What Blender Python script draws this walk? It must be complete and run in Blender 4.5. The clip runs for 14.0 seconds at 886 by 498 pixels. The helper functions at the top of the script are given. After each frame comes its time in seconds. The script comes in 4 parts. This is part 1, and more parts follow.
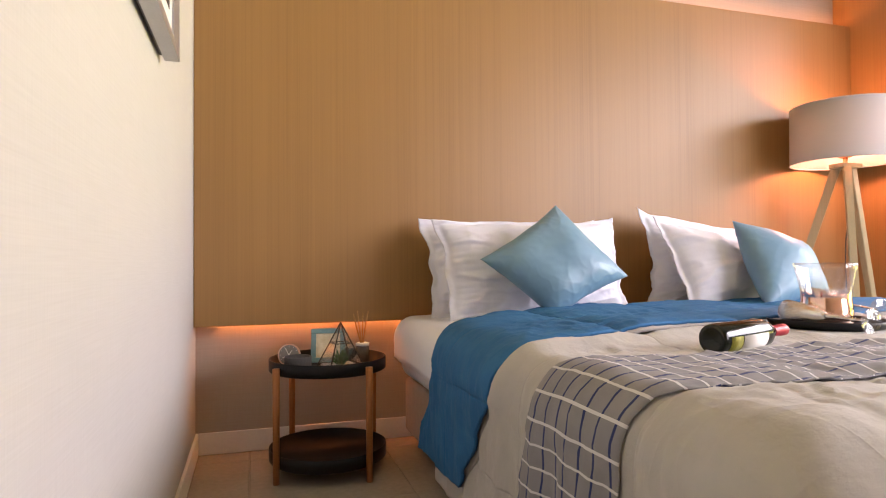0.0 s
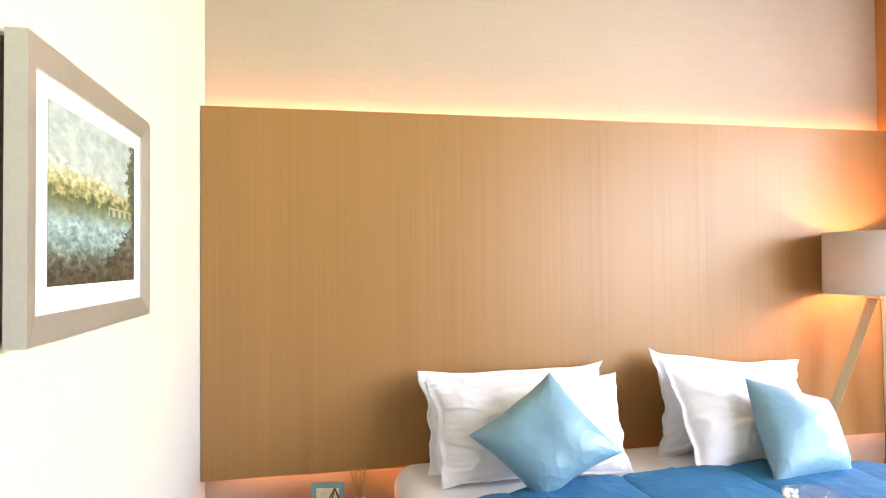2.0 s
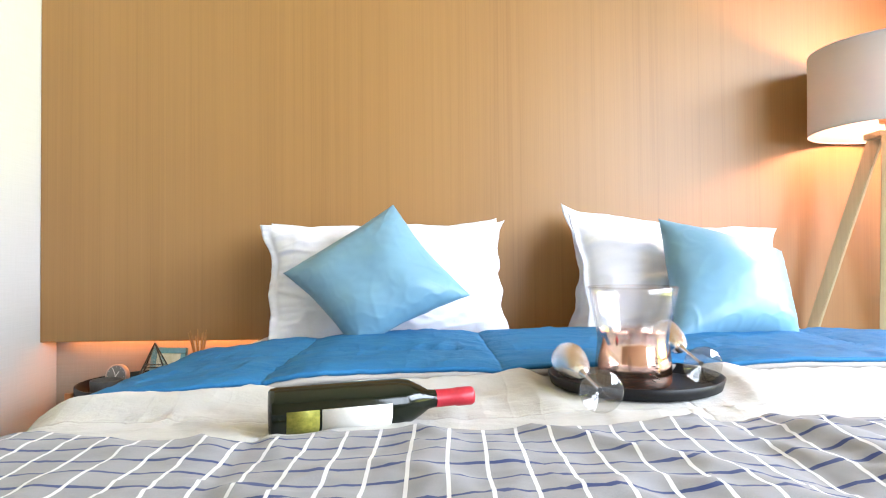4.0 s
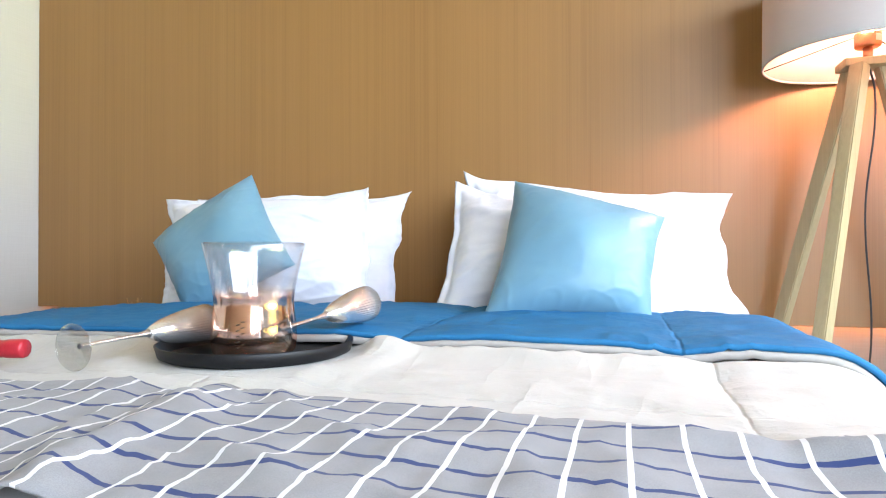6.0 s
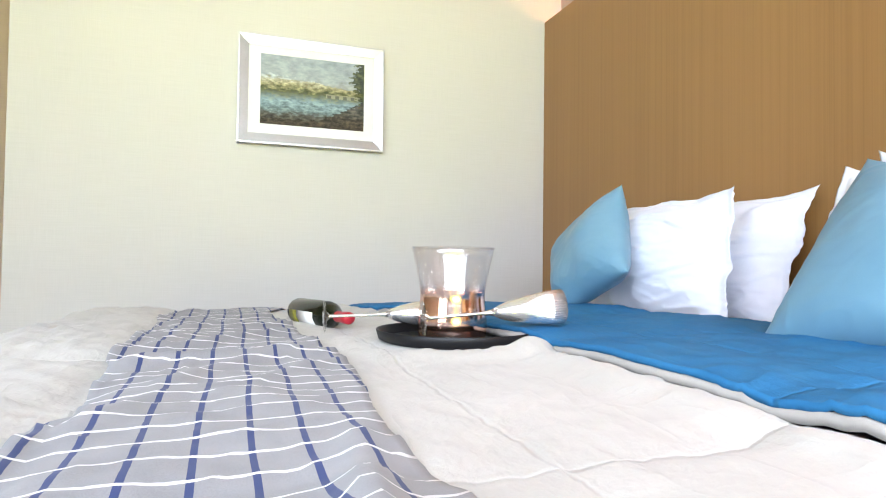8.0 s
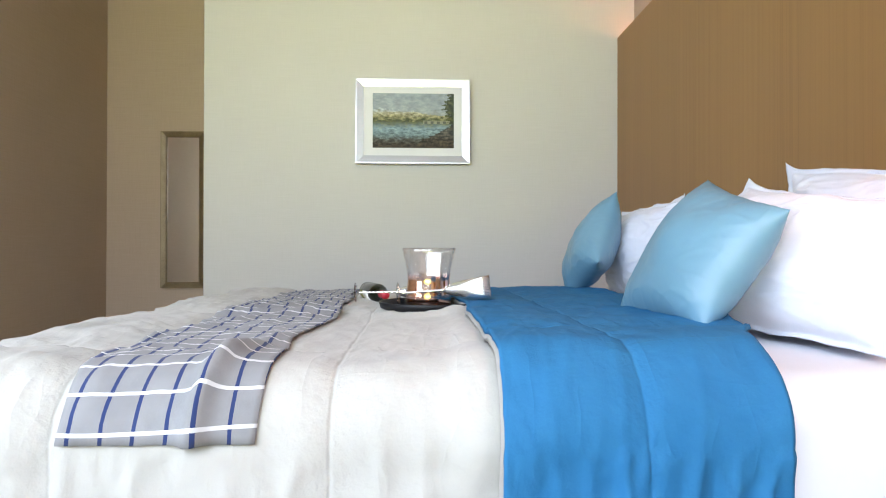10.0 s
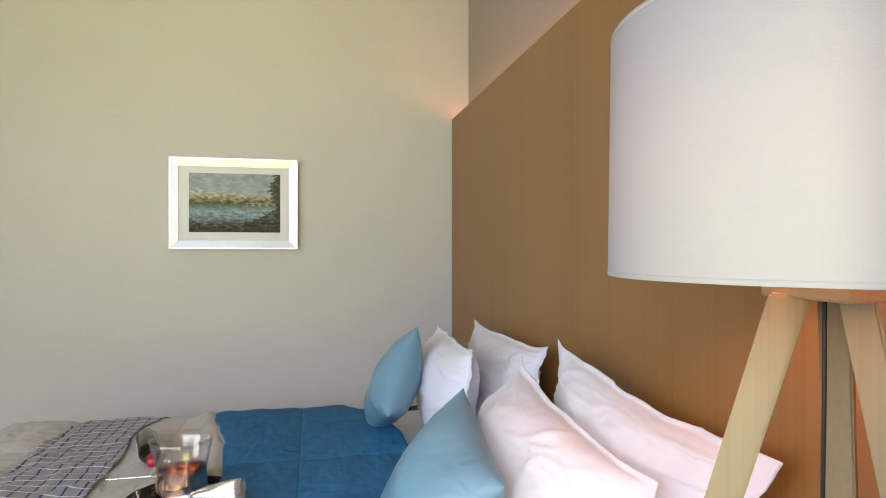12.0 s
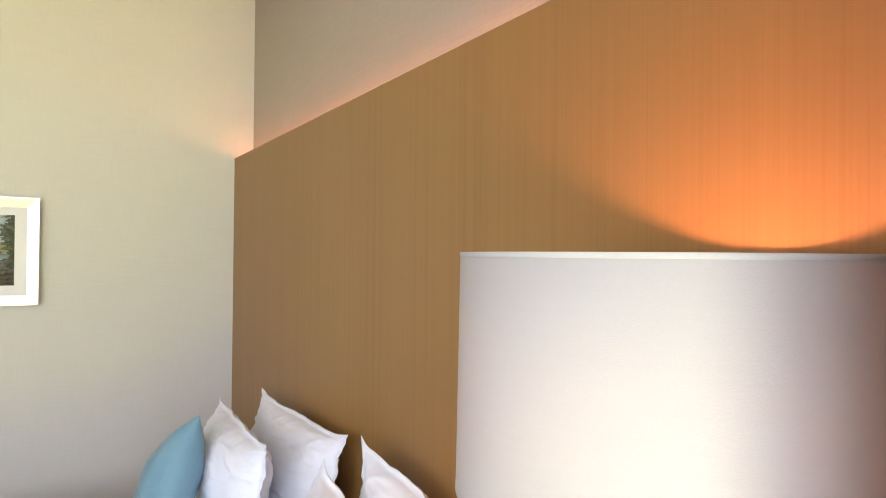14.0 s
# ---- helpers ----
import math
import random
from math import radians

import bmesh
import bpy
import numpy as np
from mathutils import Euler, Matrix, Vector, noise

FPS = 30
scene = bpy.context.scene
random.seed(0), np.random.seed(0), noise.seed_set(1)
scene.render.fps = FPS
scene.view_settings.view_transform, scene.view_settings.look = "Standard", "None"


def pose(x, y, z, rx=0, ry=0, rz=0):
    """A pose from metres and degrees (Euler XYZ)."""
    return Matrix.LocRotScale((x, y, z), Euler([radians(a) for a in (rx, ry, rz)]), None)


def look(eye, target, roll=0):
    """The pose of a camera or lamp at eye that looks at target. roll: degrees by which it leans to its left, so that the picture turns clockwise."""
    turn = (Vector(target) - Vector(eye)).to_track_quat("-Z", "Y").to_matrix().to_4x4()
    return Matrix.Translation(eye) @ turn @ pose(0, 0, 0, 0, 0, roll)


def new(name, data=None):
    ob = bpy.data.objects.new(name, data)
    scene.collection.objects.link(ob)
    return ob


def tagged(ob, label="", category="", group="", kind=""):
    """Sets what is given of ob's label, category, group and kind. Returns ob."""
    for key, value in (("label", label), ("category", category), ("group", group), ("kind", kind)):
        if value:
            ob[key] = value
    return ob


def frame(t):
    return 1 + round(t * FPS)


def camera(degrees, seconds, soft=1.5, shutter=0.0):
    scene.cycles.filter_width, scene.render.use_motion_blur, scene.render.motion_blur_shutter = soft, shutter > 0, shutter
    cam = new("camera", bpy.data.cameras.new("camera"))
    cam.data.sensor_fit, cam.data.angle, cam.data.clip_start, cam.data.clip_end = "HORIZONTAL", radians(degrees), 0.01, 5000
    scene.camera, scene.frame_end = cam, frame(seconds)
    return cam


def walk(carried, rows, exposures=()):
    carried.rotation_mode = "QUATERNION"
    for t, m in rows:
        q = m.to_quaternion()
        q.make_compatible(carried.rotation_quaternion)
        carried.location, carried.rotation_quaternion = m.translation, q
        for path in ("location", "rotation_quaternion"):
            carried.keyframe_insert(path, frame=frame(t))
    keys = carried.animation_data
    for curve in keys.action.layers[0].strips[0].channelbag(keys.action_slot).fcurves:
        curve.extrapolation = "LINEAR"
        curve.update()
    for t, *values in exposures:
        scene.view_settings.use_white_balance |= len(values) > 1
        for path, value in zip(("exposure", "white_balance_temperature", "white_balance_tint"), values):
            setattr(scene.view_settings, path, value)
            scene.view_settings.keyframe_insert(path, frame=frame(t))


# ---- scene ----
cam = camera(71.7, 14.0, soft=1.1)

PATH = [
    (0, (0.249, -2.874, 0.87), (0.841, -0.964, 0.91), -0.4),
    (0.5, (0.306, -2.859, 1.005), (0.835, -0.933, 1.102), -0.7),
    (1, (0.356, -2.876, 1.31), (0.894, -0.95, 1.368), -0.6),
    (1.5, (0.407, -2.917, 1.456), (0.946, -0.992, 1.508), -0.6),
    (2, (0.565, -2.976, 1.583), (0.942, -1.013, 1.625), -0.5),
    (2.5, (0.794, -2.964, 1.513), (0.924, -0.968, 1.551), -0.6),
    (3, (1.037, -2.776, 1.214), (1.095, -0.777, 1.259), -0.4),
    (3.5, (1.337, -2.64, 0.959), (1.375, -0.641, 1.001), -0.5),
    (4, (1.619, -2.599, 0.911), (1.668, -0.6, 0.952), -0.5),
    (4.2, (1.74, -2.591, 0.937), (1.79, -0.591, 0.944), -0.7),
    (6.3, (2.775, -2.228, 0.826), (1.967, -0.399, 0.855), 0.0),
    (6.5, (2.808, -2.148, 0.827), (1.802, -0.421, 0.859), -0.0),
    (7, (2.899, -1.907, 0.83), (1.492, -0.486, 0.86), -0.1),
    (7.5, (3.053, -1.79, 0.86), (1.332, -0.772, 0.888), 0.2),
    (8, (3.345, -1.787, 0.816), (1.454, -1.14, 0.868), 0.7),
    (8.2, (3.472, -1.775, 0.84), (1.522, -1.333, 0.863), 0.3),
    (10.3, (4.172, -1.229, 0.841), (2.173, -1.157, 0.852), 0.1),
    (10.5, (4.158, -1.145, 0.854), (2.159, -1.067, 0.865), 0.2),
    (11, (4.116, -0.972, 0.983), (2.12, -0.845, 0.996), 0.3),
    (11.5, (4.089, -0.925, 1.199), (2.125, -0.55, 1.197), -0.2),
    (12, (4.06, -0.926, 1.435), (2.104, -0.509, 1.436), -0.0),
    (12.5, (4.061, -0.943, 1.565), (2.106, -0.522, 1.581), 0.4),
    (13, (4.059, -0.992, 1.681), (2.105, -0.566, 1.692), 0.4),
    (13.5, (3.975, -0.965, 1.709), (2.095, -0.282, 1.731), 0.6),
    (14, (3.945, -0.982, 1.714), (2.265, 0.103, 1.737), 0.5),
]
# ---------------------------------------------------------------- light
EXPOSURES = [(0.0, -0.20, 6600, 29), (0.5, 0.22, 6450, 24), (1.5, 0.36, 6200, 19), (3.0, 0.36, 5800, 14), (4.0, 0.40, 5650, 12), (6.5, -0.22, 5580, 11), (7.5, -0.22, 5640, 12),
             (8.2, -0.28, 5700, 13), (10.5, -1.00, 5640, 12), (11.5, -1.18, 5950, 15), (12.5, -1.08, 6000, 16), (13.2, -0.86, 6060, 16), (14.0, -0.78, 6150, 16)]
world = bpy.data.worlds.new("sky")
scene.world = world
world.use_nodes = True
_n = world.node_tree.nodes
_sky = _n.new("ShaderNodeTexSky")
_sky.sky_type, _sky.sun_disc = "NISHITA", False
_sky.sun_elevation, _sky.sun_rotation = radians(48), radians(250)
world.node_tree.links.new(_sky.outputs[0], _n["Background"].inputs[0])
_n["Background"].inputs[1].default_value = 0.1


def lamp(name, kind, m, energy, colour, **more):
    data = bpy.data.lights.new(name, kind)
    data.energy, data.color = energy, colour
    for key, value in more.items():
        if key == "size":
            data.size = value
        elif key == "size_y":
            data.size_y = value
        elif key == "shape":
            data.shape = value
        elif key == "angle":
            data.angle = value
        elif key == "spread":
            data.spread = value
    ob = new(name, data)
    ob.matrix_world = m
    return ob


# the sun stands behind the house, so that the window side lies in open shade
lamp("sun", "SUN", look((-20, -12, 24), (0, 0, 0)), 2.5, (1.0, 0.95, 0.88), angle=radians(0.5))
lamp("window_daylight", "AREA", look((5.90, -2.3, 2.25), (2.5, -1.6, 0.1)), 232, (0.92, 0.95, 0.95),
     shape="RECTANGLE", size=3.2, size_y=1.7, spread=radians(130))
# added fill from the south, standing in the opening of the unseen doors
lamp("south_fill_daylight", "AREA", look((4.40, -4.52, 1.70), (2.2, -0.3, 0.5)), 118, (0.93, 0.95, 0.95),
     shape="RECTANGLE", size=2.0, size_y=2.2, spread=radians(130))
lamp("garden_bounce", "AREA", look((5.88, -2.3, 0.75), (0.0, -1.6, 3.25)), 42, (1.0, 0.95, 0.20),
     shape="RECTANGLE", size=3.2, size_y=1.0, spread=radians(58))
walk(cam, [(t, look(eye, target, roll)) for t, eye, target, roll in PATH], EXPOSURES)


# ---------------------------------------------------------------- materials
def nodes_of(name):
    m = bpy.data.materials.new(name)
    m.use_nodes = True
    t = m.node_tree
    return m, t, t.nodes["Principled BSDF"]


def coords(t, scale=(1, 1, 1), out="Object"):
    tc = t.nodes.new("ShaderNodeTexCoord")
    mp = t.nodes.new("ShaderNodeMapping")
    mp.inputs["Scale"].default_value = scale
    t.links.new(tc.outputs[out], mp.inputs[0])
    return mp.outputs[0]


def noise_of(t, vec, scale, detail=4.0, rough=0.55):
    n = t.nodes.new("ShaderNodeTexNoise")
    n.inputs["Scale"].default_value = scale
    n.inputs["Detail"].default_value = detail
    n.inputs["Roughness"].default_value = rough
    t.links.new(vec, n.inputs["Vector"])
    return n.outputs["Fac"]


def ramp(t, fac, stops, mode="LINEAR"):
    r = t.nodes.new("ShaderNodeValToRGB")
    r.color_ramp.interpolation = mode
    e = r.color_ramp.elements
    while len(e) < len(stops):
        e.new(0.5)
    for k, (p, c) in zip(e, stops):
        k.position, k.color = p, (*c, 1)
    t.links.new(fac, r.inputs[0])
    return r.outputs[0]


def mix(t, fac, a, b, mode="MIX"):
    m = t.nodes.new("ShaderNodeMix")
    m.data_type, m.blend_type = "RGBA", mode
    for sock, v in ((m.inputs[0], fac), (m.inputs[6], a), (m.inputs[7], b)):
        if isinstance(v, (int, float)):
            sock.default_value = v
        elif isinstance(v, tuple):
            sock.default_value = (*v, 1)
        else:
            t.links.new(v, sock)
    return m.outputs[2]


def maths(t, op, a, b=0.0, c=0.0):
    m = t.nodes.new("ShaderNodeMath")
    m.operation = op
    for sock, v in zip(m.inputs, (a, b, c)):
        if isinstance(v, (int, float)):
            sock.default_value = v
        else:
            t.links.new(v, sock)
    return m.outputs[0]


def bump(t, bsdf, height, strength, distance=0.01):
    b = t.nodes.new("ShaderNodeBump")
    b.inputs["Strength"].default_value = strength
    b.inputs["Distance"].default_value = distance
    t.links.new(height, b.inputs["Height"])
    t.links.new(b.outputs[0], bsdf.inputs["Normal"])


def surface(name, a, b, big=2.0, fine=60.0, rough=0.6, metal=0.0, relief=0.15, depth=0.002, stretch=(1, 1, 1), sheen=0.0,
            spec=0.5, out="Object"):
    """A base colour that wanders between a and b at two scales, with fine relief."""
    m, t, p = nodes_of(name)
    v = coords(t, stretch, out)
    n1, n2 = noise_of(t, v, big, 3), noise_of(t, v, fine, 5)
    f = maths(t, "MULTIPLY_ADD", n2, 0.45, maths(t, "MULTIPLY", n1, 0.55))
    col = ramp(t, f, ((0.36, a), (0.64, b)))
    t.links.new(col, p.inputs["Base Color"])
    p.inputs["Roughness"].default_value = rough
    p.inputs["Metallic"].default_value = metal
    p.inputs["Specular IOR Level"].default_value = spec
    if sheen:
        p.inputs["Sheen Weight"].default_value = sheen
    bump(t, p, n2, relief, depth)
    return m


def veneer(name, dark, light, rough=0.42, spec=0.3):
    m, t, p = nodes_of(name)
    fine = noise_of(t, coords(t, (190, 190, 0.9)), 1.0, 4, 0.6)
    mid = noise_of(t, coords(t, (44, 44, 0.4)), 1.0, 3, 0.6)
    wide = noise_of(t, coords(t, (5.5, 5.5, 0.15)), 1.0, 2)
    f = maths(t, "MULTIPLY_ADD", mid, 0.38, maths(t, "MULTIPLY_ADD", fine, 0.36, maths(t, "MULTIPLY", wide, 0.26)))
    col = ramp(t, f, ((0.34, dark), (0.47, tuple(0.45 * x + 0.55 * y for x, y in zip(dark, light))), (0.66, light)))
    t.links.new(col, p.inputs["Base Color"])
    p.inputs["Roughness"].default_value = rough
    p.inputs["Specular IOR Level"].default_value = spec
    bump(t, p, fine, 0.25, 0.0008)
    return m


def wallpaper(name, a, b):
    """Woven-look paper: fine threads both ways over slow tonal drift."""
    m, t, p = nodes_of(name)
    drift = noise_of(t, coords(t), 0.9, 3)
    h = noise_of(t, coords(t, (6, 6, 260)), 1.0, 3)
    w = noise_of(t, coords(t, (240, 240, 8)), 1.0, 3)
    f = maths(t, "MULTIPLY_ADD", h, 0.35, maths(t, "MULTIPLY_ADD", w, 0.3, maths(t, "MULTIPLY", drift, 0.35)))
    t.links.new(ramp(t, f, ((0.36, a), (0.64, b))), p.inputs["Base Color"])
    p.inputs["Roughness"].default_value = 0.75
    p.inputs["Specular IOR Level"].default_value = 0.25
    bump(t, p, maths(t, "ADD", h, w), 0.2, 0.0008)
    return m


def cloth(name, a, b, rough=0.85, weave=900.0, crease=9.0, sheen=0.15, relief=0.35, depth=0.004, spec=0.2, quilt=None):
    m, t, p = nodes_of(name)
    v = coords(t)
    cr, big = noise_of(t, v, crease, 5, 0.6), noise_of(t, v, 2.2, 2)
    thread = noise_of(t, v, weave, 2)
    f = maths(t, "MULTIPLY_ADD", cr, 0.45, maths(t, "MULTIPLY_ADD", thread, 0.25, maths(t, "MULTIPLY", big, 0.3)))
    t.links.new(ramp(t, f, ((0.35, a), (0.65, b))), p.inputs["Base Color"])
    p.inputs["Roughness"].default_value = rough
    p.inputs["Specular IOR Level"].default_value = spec
    p.inputs["Sheen Weight"].default_value = sheen
    # long soft creases that cross each other
    for k, sc in enumerate(((26, 5, 9), (6, 24, 10))):
        rg = maths(t, "ABSOLUTE", maths(t, "SUBTRACT", noise_of(t, coords(t, tuple(c * crease / 9 for c in sc)), 0.55, 2, 0.4), 0.5))
        rg = maths(t, "MAXIMUM", maths(t, "MULTIPLY_ADD", rg, -9.0, 1.0), 0.0)
        cr = maths(t, "MULTIPLY_ADD", maths(t, "MULTIPLY", rg, rg), 0.13, cr)
    height = maths(t, "MULTIPLY_ADD", thread, 0.05, cr)
    if quilt:
        # stitched seams and the small gathers beside them, laid out in metres of cloth
        sep = t.nodes.new("ShaderNodeSeparateXYZ")
        t.links.new(coords(t, (1, 1, 1), "UV"), sep.inputs[0])
        near = None
        for sock, (pitch, at) in zip(sep.outputs, quilt):
            d = maths(t, "ABSOLUTE", maths(t, "SUBTRACT", maths(t, "FRACT", maths(t, "MULTIPLY_ADD", sock, 1 / pitch, 0.5 - at / pitch)), 0.5))
            d = maths(t, "MULTIPLY", d, pitch)
            near = d if near is None else maths(t, "MINIMUM", near, d)
        groove = maths(t, "POWER", 2.718, maths(t, "MULTIPLY", maths(t, "MULTIPLY", near, near), -1 / 0.004 ** 2))
        pull = maths(t, "POWER", 2.718, maths(t, "MULTIPLY", near, -1 / 0.05))
        gather = maths(t, "MULTIPLY", noise_of(t, v, 38.0, 3), pull)
        height = maths(t, "ADD", maths(t, "MULTIPLY_ADD", groove, -0.38, height), maths(t, "MULTIPLY", gather, 0.8))
    bump(t, p, height, relief, depth)
    return m


def glassy(name, tint=(1, 1, 1), ior=1.45, rough=0.02, boost=0.0):
    """Thin clear glass: see-through, with reflection by angle."""
    m, t, p = nodes_of(name)
    t.nodes.remove(p)
    tr, gl = (t.nodes.new("ShaderNodeBsdf" + k) for k in ("Transparent", "Glossy"))
    mx = t.nodes.new("ShaderNodeMixShader")
    angle = t.nodes.new("ShaderNodeLayerWeight").outputs["Facing"]
    tr.inputs[0].default_value = (*tint, 1)
    gl.inputs["Roughness"].default_value = rough
    t.links.new(maths(t, "MULTIPLY_ADD", maths(t, "POWER", angle, 4.0), 0.75, ((ior - 1) / (ior + 1)) ** 2 + boost), mx.inputs[0])
    t.links.new(tr.outputs[0], mx.inputs[1])
    t.links.new(gl.outputs[0], mx.inputs[2])
    t.links.new(mx.outputs[0], t.nodes["Material Output"].inputs[0])
    return m


def glowing(name, colour, strength):
    m, t, p = nodes_of(name)
    p.inputs["Base Color"].default_value = (*colour, 1)
    p.inputs["Emission Color"].default_value = (*colour, 1)
    p.inputs["Emission Strength"].default_value = strength
    return m


def copper_to_clear(name, z0, z1, metal_colour, most=0.9, least=0.03, rough=0.12):
    """Glass with a metal coat that thins out between two heights of the thing."""
    m, t, p = nodes_of(name)
    t.nodes.remove(p)
    tr, gl, mx = t.nodes.new("ShaderNodeBsdfTransparent"), t.nodes.new("ShaderNodeBsdfGlossy"), t.nodes.new("ShaderNodeMixShader")
    angle = t.nodes.new("ShaderNodeLayerWeight").outputs["Facing"]
    sep, mr = t.nodes.new("ShaderNodeSeparateXYZ"), t.nodes.new("ShaderNodeMapRange")
    t.links.new(coords(t), sep.inputs[0])
    t.links.new(sep.outputs[2], mr.inputs[0])
    mr.inputs[1].default_value, mr.inputs[2].default_value = z0, z1
    mr.inputs[3].default_value, mr.inputs[4].default_value = most, least
    mr.interpolation_type = "SMOOTHSTEP"
    t.links.new(maths(t, "MINIMUM", maths(t, "ADD", mr.outputs[0], maths(t, "MULTIPLY_ADD", maths(t, "POWER", angle, 4.0), 0.5, 0.02)), 0.95), mx.inputs[0])
    streak = noise_of(t, coords(t, (18, 18, 60)), 1.0, 3)
    col = mix(t, mr.outputs[0], (0.95, 0.93, 0.92), ramp(t, streak, ((0.4, metal_colour), (0.62, tuple(min(1, 1.2 * c) for c in metal_colour)))))
    t.links.new(col, gl.inputs[0])
    gl.inputs["Roughness"].default_value = rough
    tr.inputs[0].default_value = (0.99, 0.985, 0.982, 1)
    t.links.new(tr.outputs[0], mx.inputs[1])
    t.links.new(gl.outputs[0], mx.inputs[2])
    t.links.new(mx.outputs[0], t.nodes["Material Output"].inputs[0])
    return m


def shade_cloth(name, colour):
    m, t, p = nodes_of(name)
    tl, mx = t.nodes.new("ShaderNodeBsdfTranslucent"), t.nodes.new("ShaderNodeMixShader")
    weave = noise_of(t, coords(t, (1, 1, 3)), 320.0, 2)
    slub = noise_of(t, coords(t, (7, 7, 120)), 1.0, 3)
    col = ramp(t, maths(t, "MULTIPLY_ADD", weave, 0.7, maths(t, "MULTIPLY", slub, 0.3)), ((0.35, tuple(0.96 * c for c in colour)), (0.65, colour)))
    t.links.new(col, p.inputs["Base Color"])
    t.links.new(col, tl.inputs[0])
    p.inputs["Roughness"].default_value = 0.9
    p.inputs["Specular IOR Level"].default_value = 0.1
    bump(t, p, weave, 0.25, 0.0008)
    mx.inputs[0].default_value = 0.20
    t.links.new(p.outputs[0], mx.inputs[1])
    t.links.new(tl.outputs[0], mx.inputs[2])
    t.links.new(mx.outputs[0], t.nodes["Material Output"].inputs[0])
    return m


def checked(name):
    """Grey cotton with white lines across and dark blue lines along, laid out in metres of cloth."""
    m, t, p = nodes_of(name)
    sep = t.nodes.new("ShaderNodeSeparateXYZ")
    t.links.new(coords(t, (1, 1, 1), "UV"), sep.inputs[0])

    def line(sock, pitch, width, shift):
        d = maths(t, "ABSOLUTE", maths(t, "SUBTRACT", maths(t, "FRACT", maths(t, "MULTIPLY_ADD", sock, 1 / pitch, shift)), 0.5))
        return maths(t, "LESS_THAN", d, width / pitch / 2)

    v = coords(t)
    thread, crease = noise_of(t, v, 800.0, 2), noise_of(t, v, 14.0, 4)
    grey = ramp(t, maths(t, "MULTIPLY_ADD", thread, 0.5, maths(t, "MULTIPLY", crease, 0.5)), ((0.36, (0.200, 0.200, 0.212)), (0.64, (0.262, 0.262, 0.275))))
    blue, white = line(sep.outputs[1], 0.051, 0.0066, 0.1), line(sep.outputs[0], 0.051, 0.0052, 0.25)
    col = mix(t, maths(t, "MULTIPLY", blue, 0.93), grey, (0.012, 0.028, 0.120))
    col = mix(t, maths(t, "MULTIPLY", white, 0.95), col, (0.60, 0.60, 0.62))
    t.links.new(col, p.inputs["Base Color"])
    p.inputs["Roughness"].default_value = 0.9
    p.inputs["Specular IOR Level"].default_value = 0.15
    p.inputs["Sheen Weight"].default_value = 0.1
    bump(t, p, maths(t, "MULTIPLY_ADD", thread, 0.06, crease), 0.3, 0.003)
    return m


